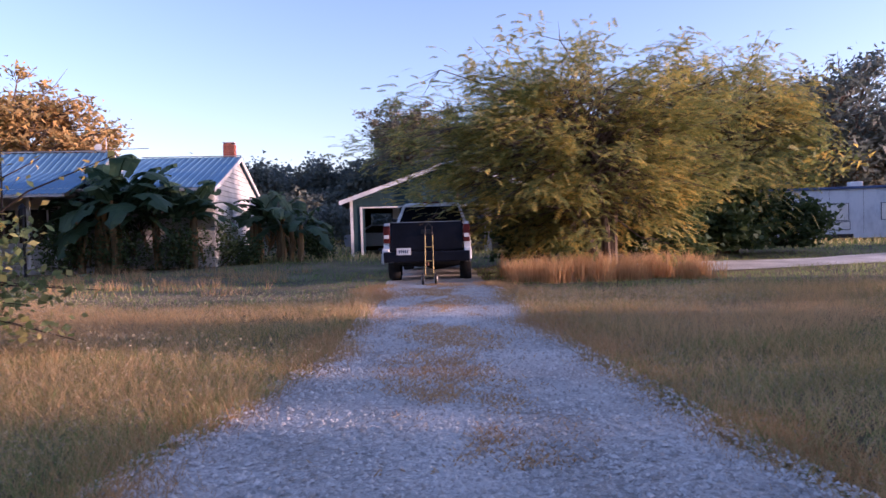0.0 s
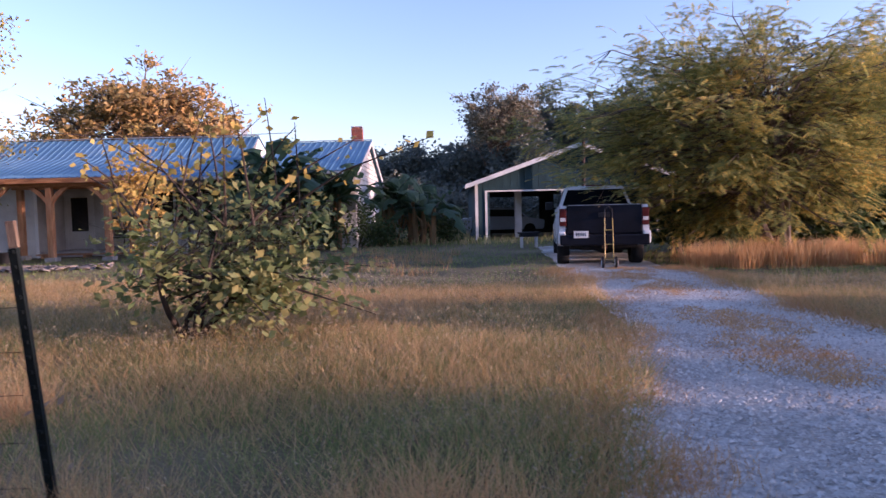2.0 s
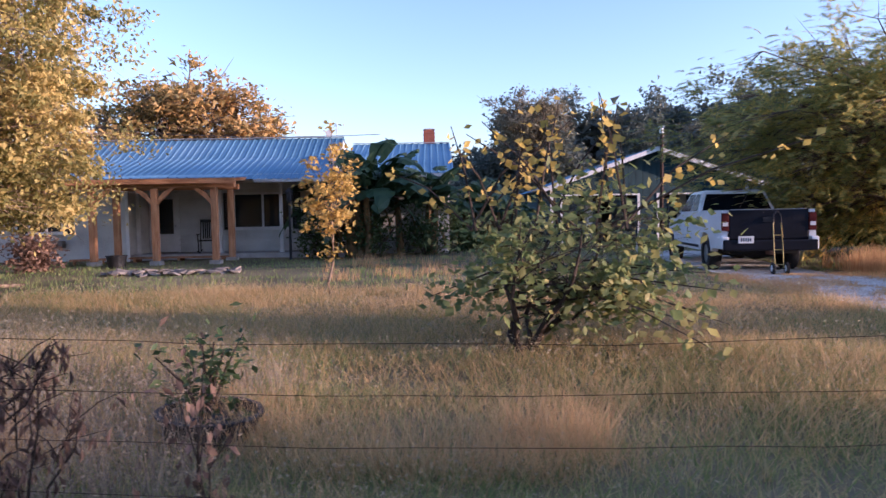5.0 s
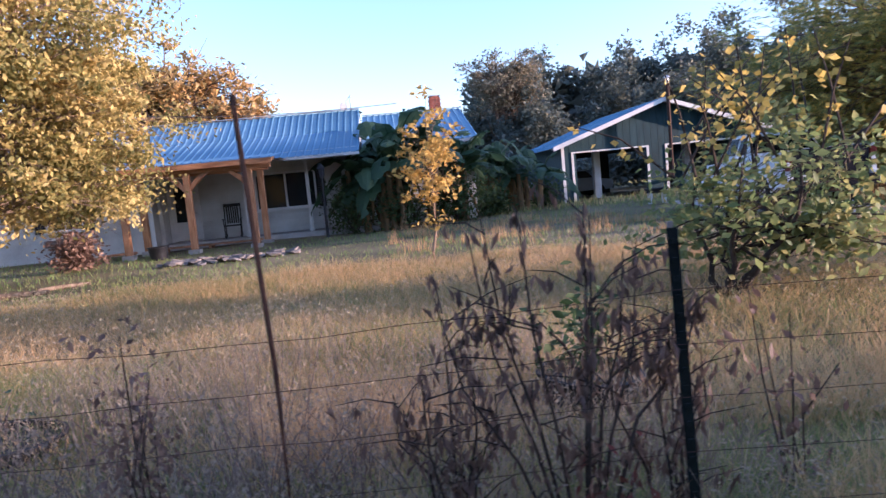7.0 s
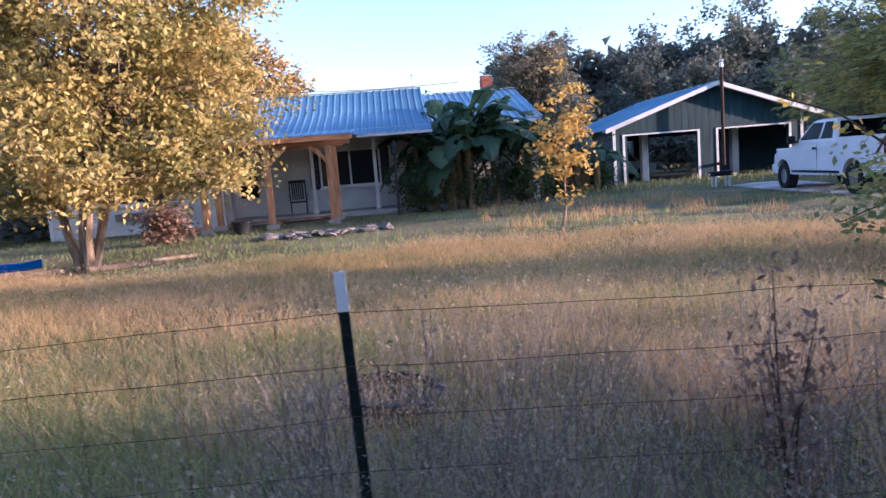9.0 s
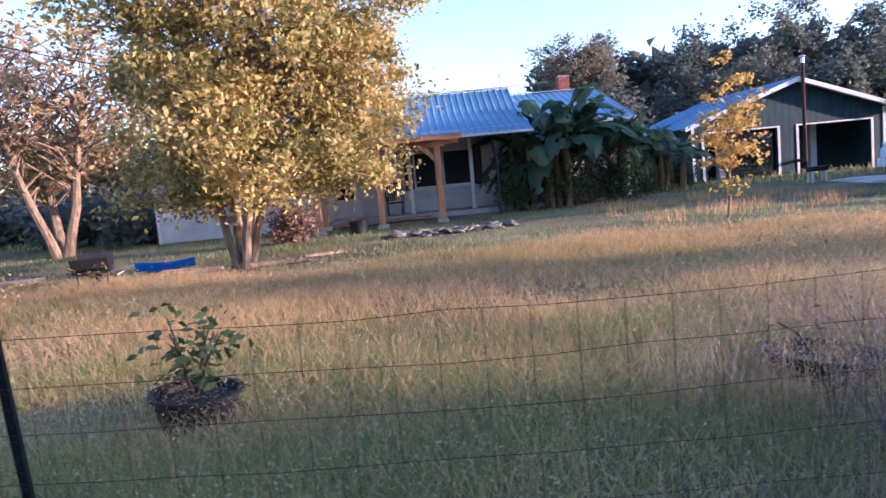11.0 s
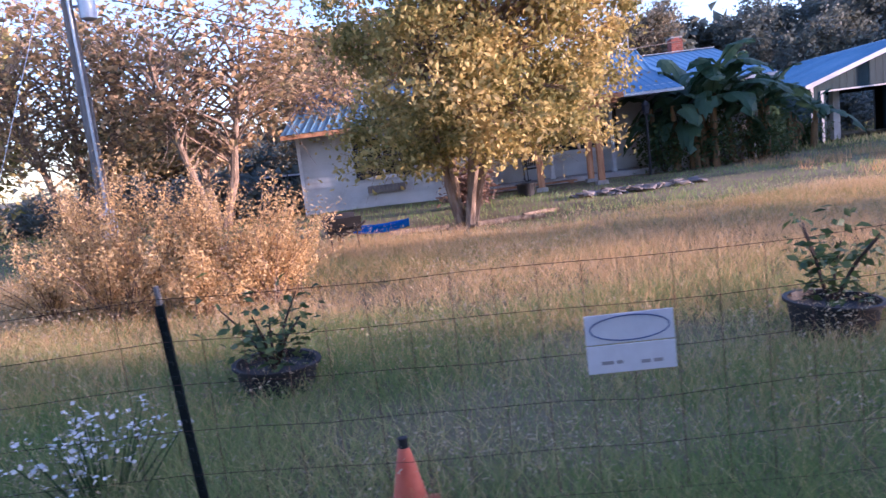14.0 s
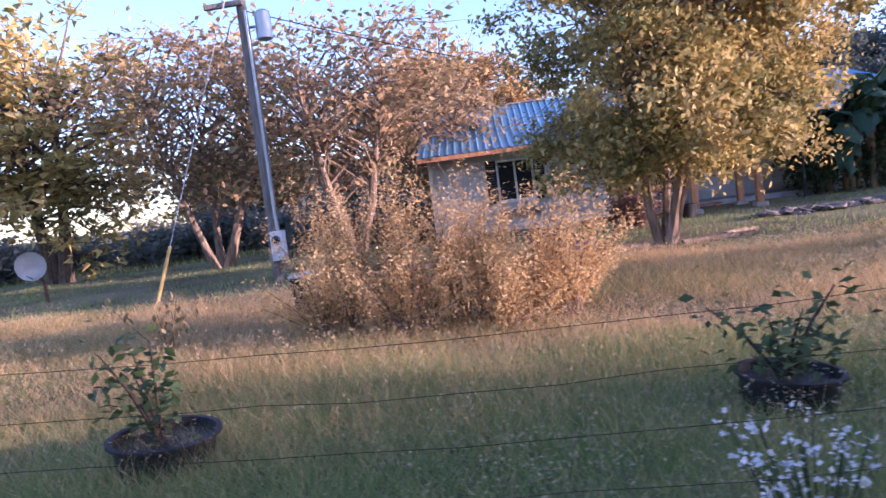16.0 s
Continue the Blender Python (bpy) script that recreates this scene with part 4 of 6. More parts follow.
# ---- hand truck ----
dolly = thing("hand_truck", pose(0.2, 14.12, 0.03, 0, 0, -4) @ Matrix.Diagonal((0.72, 1, 1, 1)), "worn yellow two-wheeled hand truck with black handle behind the pickup", "hand truck")
for sg in (-1, 1):
    part("rail", tube(bmesh.new(), [(sg * 0.12, -0.02, 0.1), (sg * 0.12, 0.05, 0.6), (sg * 0.11, 0.12, 1.05)], 0.016, 7), M_YELLOW, dolly)
    part("wheel", lathe(bmesh.new(), [(0.03, -0.035), (0.1, -0.035), (0.125, -0.02), (0.125, 0.02), (0.1, 0.035), (0.03, 0.035)], 20, "x", (sg * 0.19, -0.05, 0.125)), M_RUBBER, dolly)
    part("hub", lathe(bmesh.new(), [(0.065, -0.037), (0.06, -0.045), (0.02, -0.05)], 14, "x", (sg * 0.19, -0.05, 0.125)), M_WHITE, dolly)
    part("hub", lathe(bmesh.new(), [(0.02, 0.05), (0.06, 0.045), (0.065, 0.037)], 14, "x", (sg * 0.19, -0.05, 0.125)), M_WHITE, dolly)
for z in (0.2, 0.5, 0.8):
    part("crossbar", tube(bmesh.new(), [(-0.12, 0.0 + 0.08 * z, z), (0.12, 0.08 * z, z)], 0.012, 6), M_YELLOW, dolly)
part("handle", tube(bmesh.new(), [(-0.11, 0.12, 1.05), (-0.1, 0.13, 1.22), (0, 0.12, 1.3), (0.1, 0.13, 1.22), (0.11, 0.12, 1.05)], 0.018, 7), M_BLACK, dolly)
part("axle", tube(bmesh.new(), [(-0.2, -0.05, 0.125), (0.2, -0.05, 0.125)], 0.012, 6), M_BLACK, dolly)
part("toe_plate", box(bmesh.new(), -0.18, 0.18, -0.22, 0.0, 0.0, 0.012), M_YELLOW, dolly)


# ---- trailer beyond the lane ----
trailer = thing("mobile_trailer", pose(14.9, 29.3, 0.12, 0, 0, -14), "long weathered white trailer with blue roof edge and blank window panels", "trailer")
bx("body", M_TRAILER, trailer, 0.0, 9.5, 0.0, 2.6, 0.12, 2.25, 0.02)
bx("end_panel", M_TRAILER, trailer, -0.03, -0.001, 0.1, 2.5, 0.14, 2.2)
bx("roof", M_BLUETRIM, trailer, -0.08, 9.6, -0.1, 2.7, 2.252, 2.36, 0.02)
bx("roof_vent", M_WHITE, trailer, 4.3, 4.8, 0.8, 1.3, 2.362, 2.6, 0.04)
bx("skirting_gap", M_BLACK, trailer, 2.9, 4.1, -0.012, -0.002, 0.13, 0.3)
for a, b, c, d in ((1.2, 2.0, 0.9, 1.6), (2.03, 3.9, 0.9, 1.62), (1.25, 3.95, 0.5, 0.82), (5.2, 6.4, 0.9, 1.6)):
    p = bx("window_panel", M_WHITE, trailer, a, b, -0.03, -0.002, c, d, 0.006)
    bm = bmesh.new()
    for x0, x1, z0, z1 in ((a, b, c - 0.025, c), (a, b, d, d + 0.025), (a - 0.025, a, c - 0.025, d + 0.025), (b, b + 0.025, c - 0.025, d + 0.025)):
        box(bm, x0, x1, -0.034, -0.003, z0, z1)
    part("panel_edge", bm, M_INK, p)
for k in range(7):
    bx("seam", M_INK, trailer, 0.45 + 1.35 * k, 0.46 + 1.35 * k, -0.006, -0.001, 0.32, 2.24)

# ---- porch things ----
chair = thing("rocking_chair", HOUSE @ pose(0.3, 3.35, 0.22, 0, 0, 8), "dark wooden rocking chair with slatted back on the porch", "chair")
bx("seat", M_DARK, chair, -0.26, 0.26, -0.24, 0.24, 0.38, 0.42, 0.01)
for sg in (-1, 1):
    part("rocker", tube(bmesh.new(), [(sg * 0.24, -0.42, 0.07), (sg * 0.24, -0.2, 0.02), (sg * 0.24, 0.1, 0.015), (sg * 0.24, 0.42, 0.09)], 0.018, 6), M_DARK, chair)
    part("arm", box(bmesh.new(), sg * 0.28 - 0.03, sg * 0.28 + 0.03, -0.25, 0.25, 0.6, 0.625, 0.006), M_DARK, chair)
    part("leg", tube(bmesh.new(), [(sg * 0.24, -0.2, 0.03), (sg * 0.26, -0.2, 0.6)], 0.018, 6), M_DARK, chair)
    part("leg", tube(bmesh.new(), [(sg * 0.24, 0.2, 0.04), (sg * 0.25, 0.22, 0.42), (sg * 0.25, 0.36, 1.06)], 0.018, 6), M_DARK, chair)
for k in range(6):
    part("back_slat", box(bmesh.new(), -0.19 + 0.066 * k, -0.145 + 0.066 * k, 0.28, 0.295, 0.46, 1.0), M_DARK, chair)
part("top_rail", box(bmesh.new(), -0.27, 0.27, 0.33, 0.36, 1.0, 1.1, 0.01), M_DARK, chair)

lamp = thing("yard_lamp", pose(-11.6, 20.0, gz(-11.6, 20)), "dark metal yard lamp post with a small lantern", "lamp post")
part("post", tube(bmesh.new(), [(0, 0, -0.05), (0, 0, 0.1), (0, 0, 1.75)], [0.06, 0.04, 0.035], 8), M_BLACK, lamp)
part("lantern", lathe(bmesh.new(), [(0.05, 1.751), (0.09, 1.8), (0.11, 2.02), (0.1, 2.04)], 6), M_DARK, lamp)
part("lantern_roof", lathe(bmesh.new(), [(0.15, 2.041), (0.06, 2.13), (0.02, 2.18)], 6), M_BLACK, lamp)

step = thing("wooden_step", HOUSE @ pose(-2.35, 0.9, 0.06, 0, 0, 25), "low orange-brown wooden platform leaning beside the porch", "platform")
for k in range(4):
    bx("plank", M_TIMBER, step, -0.5, 0.45, -0.3 + 0.15 * k, -0.16 + 0.15 * k, 0.1, 0.14, 0.004)
for x in (-0.4, 0.35):
    bx("bearer", M_TIMBER, step, x, x + 0.06, -0.3, 0.29, 0.0, 0.098)
porchstep = thing("porch_step", HOUSE @ pose(-0.5, 1.9, 0.05), "long weathered timber step in front of the porch", "step")
for k in range(3):
    bx("plank", M_TIMBER, porchstep, -1.15, 1.9, 0.14 * k, 0.13 + 0.14 * k, 0.08, 0.12, 0.004)
for x in (-1.0, 0.35, 1.7):
    bx("bearer", M_TIMBER, porchstep, x, x + 0.08, 0.0, 0.41, -0.06, 0.078)


def tub(m, r, h, label, mat=M_BLACK):
    """A thick-walled tub with a rim and earth in it."""
    t = thing("plant_tub", m, label, "tub")
    part("shell", lathe(bmesh.new(), [(r * 0.78, 0.0), (r * 0.95, h * 0.93), (r * 1.04, h * 0.94), (r * 1.04, h), (r * 0.93, h), (r * 0.9, h * 0.8), (r * 0.3, h * 0.79)], 24), mat, t, smooth=True)
    return t


tub(pose(-15.45, 17.2, gz(-15.45, 17.2)), 0.26, 0.34, "black plastic bucket standing by the porch steps")

bench = thing("small_bench", pose(-1.0, 22.4, gz(-1.0, 22.4), 0, 0, 8), "small dark-topped bench with pale legs before the garage", "bench")
bx("top", M_DARK, bench, -0.36, 0.36, -0.16, 0.16, 0.46, 0.52, 0.012)
bx("apron", M_DARK, bench, -0.3, 0.3, -0.13, 0.13, 0.36, 0.458, 0.006)
for x in (-0.27, 0.22):
    for y in (-0.13, 0.08):
        bx("leg", M_WHITE, bench, x, x + 0.06, y, y + 0.05, 0.0, 0.359, 0.006)
bin_ = thing("black_bin", pose(-22.3, 8.9, gz(-22.3, 8.9)), "black plastic bin standing in dry weeds, lid highlight painted pale", "bin")
part("shell", lathe(bmesh.new(), [(0.17, 0.0), (0.22, 0.5), (0.235, 0.5), (0.235, 0.54), (0.2, 0.54)], 18), M_BLACK, bin_, smooth=True)
# Pale metal on the lid stands for its bluish-white highlight
part("lid", lathe(bmesh.new(), [(0.24, 0.541), (0.24, 0.56), (0.16, 0.6), (0.04, 0.61)], 18), M_GALV, bin_, smooth=True)
barrow = thing("wheelbarrow", pose(-18.95, 10.9, gz(-18.95, 10.9), 0, 0, 20), "dark metal wheelbarrow parked in the grass", "wheelbarrow")
part("tray", prism(bmesh.new(), [(-0.34, 0.56), (-0.2, 0.3), (0.22, 0.3), (0.42, 0.6), (0.38, 0.6), (0.2, 0.33), (-0.18, 0.33), (-0.31, 0.56)], "x", -0.28, 0.28), M_BLACK, barrow)
part("wheel", lathe(bmesh.new(), [(0.04, -0.04), (0.15, -0.04), (0.17, 0.0), (0.15, 0.04), (0.04, 0.04)], 16, "x", (0, 0.5, 0.17)), M_RUBBER, barrow)
for sg in (-1, 1):
    part("handle", tube(bmesh.new(), [(sg * 0.06, 0.52, 0.18), (sg * 0.2, 0.1, 0.29), (sg * 0.27, -0.75, 0.5)], 0.018, 6), M_OLDWOOD, barrow)
    part("leg", tube(bmesh.new(), [(sg * 0.22, -0.1, 0.29), (sg * 0.22, -0.2, 0.0)], 0.014, 6), M_DARKRUST, barrow)
wood_heap = thing("plank_heap", pose(-22.0, 12.8, gz(-22.0, 12.8), 0, 0, 8), "low heap of dark boards lying in the yard", "wood pile")
for k in range(7):
    o = bx("board", M_GREYWOOD if k % 3 else M_DARKRUST, wood_heap, -0.75, 0.75, -0.07, 0.07, 0.0, 0.04, 0.004)
    o.matrix_basis = pose(0.1 * (k % 3), -0.25 + 0.16 * (k % 4), 0.045 * (k // 4) + 0.004, 0, 0, -9 + 3 * k)

# ---- stone bed ----
stones = thing("stone_border", pose(0, 0, 0), "low border of flat grey and rusty stones before the porch", "stone border")
rng = np.random.default_rng(11)
for k in range(64):
    x = -14.5 + 2.9 * rng.uniform()
    y = 15.2 + 0.12 * (x + 14.5) + rng.normal() * 0.22
    s = rng.uniform(0.1, 0.26)
    bm = bmesh.new()
    bmesh.ops.create_icosphere(bm, subdivisions=1, radius=1)
    for v in bm.verts:
        v.co = v.co * rng.uniform(0.8, 1.15)
        v.co = Vector((v.co.x * s, v.co.y * s * 0.7, v.co.z * s * 0.24))
    o = part("stone", bm, M_STONE, stones)
    o.matrix_basis = pose(x, y, gz(x, y) + 0.02 + rng.uniform(0, 0.07), rng.normal() * 10, rng.normal() * 10, rng.uniform(0, 360))

# logs and blue kayak under the leafy tree
for k, (x, y, a, ln, r) in enumerate(((-16.1, 12.2, 14, 1.3, 0.055), (-17.8, 12.1, 6, 1.1, 0.06), (-15.5, 12.9, 38, 0.9, 0.04), (-17.3, 12.0, -24, 0.8, 0.035), (-16.4, 12.5, 62, 0.7, 0.03))):
    lg = thing("log", pose(x, y, gz(x, y), 0, 0, a), "weathered fallen branch lying under the tree", "log", "logs under the tree")
    part("stem", tube(bmesh.new(), [(-ln / 2, 0, r), (0, 0.04, r * 1.05), (ln / 2, -0.02, r * 0.9)], [r, r * 1.05, r * 0.85], 9), M_PALEBARK, lg)
    part("knot", tube(bmesh.new(), [(0.2, 0, r), (0.26, -0.05, r * 2.2)], [r * 0.35, r * 0.2], 6), M_BARK, lg)
kayak = thing("blue_kayak", pose(-18.6, 12.8, gz(-18.6, 12.8), 0, 0, 14), "small bright blue plastic sled lying in the grass", "sled")
bm = bmesh.new()
ring = []
for i, t in enumerate(np.linspace(-1, 1, 13)):
    w = 0.24 * max(0.05, 1 - abs(t) ** 3)
    lift = 0.06 * t * t
    ring.append([bm.verts.new((t * 0.55, w * c, lift + zz)) for c, zz in ((-1, 0.16), (-0.8, 0.03), (0, 0.0), (0.8, 0.03), (1, 0.16), (0.86, 0.16), (0.66, 0.06), (0, 0.035), (-0.66, 0.06), (-0.86, 0.16))])
for p, q in zip(ring, ring[1:]):
    for k in range(10):
        bm.faces.new((p[k], q[k], q[(k + 1) % 10], p[(k + 1) % 10]))
bm.faces.new(ring[0])
bm.faces.new(ring[-1][::-1])
bmesh.ops.recalc_face_normals(bm, faces=bm.faces)
part("hull", bm, M_BLUE, kayak, smooth=True)
part("rope", tube(bmesh.new(), [(-0.55, 0, 0.2), (-0.75, 0.05, 0.1), (-0.85, -0.1, 0.05)], 0.012, 5), M_WHITE, kayak)

# ---- utility pole, guy, dish ----
pole = thing("utility_pole", pose(-24.5, 13.58, gz(-24.5, 13.58) - 0.1), "grey weathered wooden utility pole with a white meter box", "utility pole")
part("pole", tube(bmesh.new(), [(0, 0, 0), (0.02, 0, 3.5), (0.0, 0, 8.2)], [0.15, 0.13, 0.1], 12), M_GREYWOOD, pole, smooth=True)
bx("meter_box", M_WHITE, pole, 0.02, 0.3, -0.32, -0.14, 0.55, 1.15, 0.015)
part("meter", lathe(bmesh.new(), [(0.08, -0.321), (0.085, -0.36), (0.07, -0.41), (0.03, -0.42)], 16, "y", (0.16, 0, 0.98)), M_GLASS, pole)
part("conduit", tube(bmesh.new(), [(0.16, -0.2, 1.15), (0.14, -0.17, 1.6), (0.13, -0.15, 5.6)], 0.03, 8), M_GALV, pole)
bx("crossarm", M_GREYWOOD, pole, -0.7, 0.1, -0.2, -0.1, 5.72, 5.82, 0.008)
part("transformer", lathe(bmesh.new(), [(0.1, 5.0), (0.16, 5.03), (0.16, 5.55), (0.1, 5.6)], 14, "z", (0.42, 0, 0)), M_GALV, pole, smooth=True)
part("bracket", tube(bmesh.new(), [(0.1, 0, 5.3), (0.28, 0, 5.3)], 0.03, 6), M_GALV, pole)
guy = thing("guy_wire", pose(-26.3, 11.9, gz(-26.3, 11.9)), "steel guy wire with a long yellow guard", "guy wire")
g0, g1 = Vector((0, 0, 0)), Vector((1.8, 1.68, 6.6))
part("wire", tube(bmesh.new(), [g0, g1], 0.008, 5), M_GALV, guy)
part("guard", tube(bmesh.new(), [g0 + (g1 - g0) * 0.01, g0 + (g1 - g0) * 0.16], 0.035, 8), M_YELLOW, guy)
dish = thing("satellite_dish", pose(-30.7, 14.5, gz(-30.7, 14.5), 0, 0, 20), "grey satellite dish on a short ground post", "satellite dish")
part("post", tube(bmesh.new(), [(0.12, 0, -0.1), (0.1, 0, 0.5), (-0.05, -0.02, 0.72)], 0.04, 8), M_RUST, dish)
part("reflector", lathe(bmesh.new(), [(0.03, 0.02), (0.2, -0.02), (0.33, -0.09), (0.34, -0.1), (0.335, -0.085), (0.2, -0.005), (0.02, 0.035)], 24, "y", (-0.08, -0.05, 0.9)), M_CONC, dish, smooth=True)
part("feed_arm", tube(bmesh.new(), [(-0.08, -0.1, 0.6), (-0.1, -0.45, 0.72)], 0.015, 5), M_GALV, dish)
wire = thing("power_line", pose(0, 0, 0), "thin power line sagging from pole to roof", "power line")
part("cable", tube(bmesh.new(), [(-24.4 + 15 * t, 13.6 + 10.3 * t, 5.6 - 1.3 * t - 0.9 * math.sin(math.pi * t)) for t in np.linspace(0, 1, 12)], 0.012, 5), M_BLACK, wire)


# ---- fence ----
FY = 2.2
POSTS = ((-3.99, 1.27, 1.17, "wood"), (-7.65, 1.16, 1.14, "wood"), (-10.8, 1.08, 0.96, "white"), (-14.41, 1.14, 1.055, "wood"), (-17.75, 1.0, 0.93, "wood"), (-21.3, 1.05, 0.9, "wood"))
for x, top, dark, kind in POSTS:
    z = gz(x, FY)
    lean = -6 if x > -5 else -3 if x < -12 else -1.5
    tp = thing("fence_post", pose(x, FY, z, 0, lean, 0) @ pose(0.0155 * -lean + 0.012 - (0.005 if x > -5 else 0), 0, 0), "dark green steel T-post with a pale tip" if kind == "white" else "dark green steel T-post with a weathered stake above it", "fence post", "posts of the roadside fence")
    bm = bmesh.new()
    box(bm, -0.016, 0.016, -0.003, 0.003, -0.3, dark)
    box(bm, -0.003, 0.003, 0.0031, 0.034, -0.3, dark)
    part("stem", bm, M_POSTGREEN, tp)
    for k in range(int(dark / 0.055)):
        zz = 0.05 + 0.055 * k
        part("stud", box(bmesh.new(), -0.008, 0.008, -0.011, -0.0032, zz, zz + 0.014), M_POSTGREEN, tp)
    if kind == "white":
        part("tip", box(box(bmesh.new(), -0.0165, 0.0165, -0.004, 0.0045, dark + 0.001, top), -0.004, 0.004, 0.0046, 0.035, dark + 0.001, top), M_WHITE, tp, "white painted tip")
    else:
        wd = 0.018 if x > -5 else 0.008
        part("stake", box(bmesh.new(), -wd, wd, 0.0045, 0.02, dark + 0.001, top, 0.003), M_GREYWOOD if x < -5 else M_OLDWOOD, tp, "split wooden stake")
rod = thing("rusty_pipe_post", pose(-8.87, FY + 0.08, gz(-8.87, FY)), "tall thin rusty pipe standing in the fence", "fence post")
part("pipe", tube(bmesh.new(), [(0, 0, -0.2), (0.01, 0, 0.8), (-0.02, 0, 1.62)], 0.008, 8), M_RUST, rod)
part("cap", tube(bmesh.new(), [(-0.02, 0, 1.62), (-0.02, 0, 1.65)], 0.01, 8), M_DARKRUST, rod)
rng = np.random.default_rng(4)
for h in (0.12, 0.3, 0.47, 0.64, 0.8, 0.96):
    w = thing("fence_wire", pose(0, 0, 0), "thin rusty fence wire strung between steel posts", "fence wire", "wires of the roadside fence")
    pts = []
    xs = [p[0] for p in POSTS] + [-26.0]
    for a, b in zip(xs, xs[1:]):
        n = 12
        for k in range(n):
            t = k / n
            pts.append((a + (b - a) * t, FY - 0.018, gz(a, FY) + h - 0.035 * math.sin(math.pi * t) * rng.uniform(0.8, 1.2) + rng.normal() * 0.002))
    part("strand", tube(bmesh.new(), pts, 0.0011, 4), M_DARKRUST, w)
mesh = thing("wire_mesh", pose(0, 0, 0), "rusty upright stays of the woven wire fence", "fence wire")
x = -11.0
while x > -18.0:
    part("stay", tube(bmesh.new(), [(x, FY - 0.014, gz(x, FY) + 0.1), (x + rng.normal() * 0.004, FY - 0.014, gz(x, FY) + 0.94)], 0.0014, 3), M_RUST, mesh)
    x -= 0.15

# mailbox on a wooden post
mail = thing("mailbox", pose(-4.496, 1.37, 0.013, 0, 0, -1.5) @ Matrix.Diagonal((0.89, 0.89, 1.0, 1)), "grey metal roadside mailbox with orange number sticker on a wooden post", "mailbox")
prof = [(-0.083, 0.955), (0.083, 0.955), (0.083, 1.1)] + [(0.083 * math.cos(a), 1.1 + 0.083 * math.sin(a)) for a in np.linspace(0.15, math.pi - 0.15, 12)] + [(-0.083, 1.1)]
part("body", prism(bmesh.new(), prof, "y", 0.012, 0.38), M_ALU, mail, smooth=True)
prof2 = [(x * 1.05, 1.02 + (z - 1.02) * 1.04) for x, z in prof]
part("door", prism(bmesh.new(), prof2, "y", -0.006, 0.011), M_DOORSHADE, mail)
part("rim", prism(bmesh.new(), prof2, "y", 0.0112, 0.017), M_RUST, mail)
part("latch", box(bmesh.new(), -0.055, 0.05, -0.016, -0.0065, 1.102, 1.108), M_GALV, mail)
fl_ = part("flag", box(box(bmesh.new(), 0.086, 0.0895, 0.02, 0.17, 1.078, 1.114), 0.0861, 0.0894, 0.138, 0.17, 1.045, 1.0749), M_ORANGE, mail, "lowered faded red flag")
part("flag_pivot", tube(bmesh.new(), [(0.0895, 0.036, 1.094), (0.094, 0.036, 1.094)], 0.012, 10), M_CHROME, fl_)
part("floor_board", box(bmesh.new(), -0.075, 0.075, 0.02, 0.37, 0.925, 0.954), M_OLDWOOD, mail)
part("post", box(bmesh.new(), -0.063, 0.062, 0.1, 0.205, -0.3, 0.924, 0.006), M_OLDWOOD, mail, "split brown wooden post")

# plates hung on the fence
sign = thing("fence_plate", pose(-4.265, FY - 0.026, gz(-4.28, FY) + 0.04), "small white ribbed metal plate with arched top hung on the fence", "sign")
arc = [(-0.09, 0.85), (0.09, 0.85), (0.09, 0.915), (0.055, 0.915)] + [(0.05 * math.cos(a), 0.92 + 0.035 * math.sin(a)) for a in np.linspace(0.1, math.pi - 0.1, 8)] + [(-0.055, 0.915), (-0.09, 0.915)]
part("plate", prism(bmesh.new(), arc, "y", -0.003, 0.0), M_WHITE, sign)
for k in range(5):
    bx("rib", M_CONC, sign, -0.085, 0.085, -0.005, -0.0032, 0.858 + 0.012 * k, 0.862 + 0.012 * k)
board = thing("fence_sign", pose(-16.125, FY - 0.09, gz(-16.1, FY) + 0.11, 0, 0, 0), "white rectangular notice with a faint blue oval hung on the fence", "sign")
bx("upper_panel", M_WHITE, board, -0.145, 0.145, -0.006, 0.0, 0.545, 0.645, 0.002)
bx("lower_panel", M_WHITE, board, -0.145, 0.145, -0.006, 0.0, 0.445, 0.54, 0.002)
bm = bmesh.new()
ov = [(0.13 * math.cos(a), 0.595 + 0.042 * math.sin(a)) for a in np.linspace(0, 2 * math.pi, 24, endpoint=False)]
tube(bm, [(x, -0.007, z) for x, z in ov + ov[:1]], 0.0022, 4)
part("oval", bm, M_BLUETRIM, board)
for a, b, z in ((-0.1, -0.06, 0.475), (-0.05, -0.03, 0.475), (0.03, 0.06, 0.47), (0.07, 0.1, 0.47)):
    bx("print_mark", M_CONC, board, a, b, -0.0075, -0.0062, z, z + 0.012)

# traffic cone
cone = thing("traffic_cone", pose(-16.95, 2.27, gz(-16.95, 2.27) + 0.03), "faded small orange traffic cone with a dark tip in the grass", "cone")
part("shell", lathe(bmesh.new(), [(0.075, 0.02), (0.022, 0.26), (0.02, 0.262)], 18), M_CONE, cone, smooth=True)
part("base", box(bmesh.new(), -0.1, 0.1, -0.1, 0.1, 0, 0.02, 0.005), M_CONE, cone)
part("tip", lathe(bmesh.new(), [(0.0195, 0.263), (0.018, 0.3), (0.012, 0.302)], 12), M_BLACK, cone)

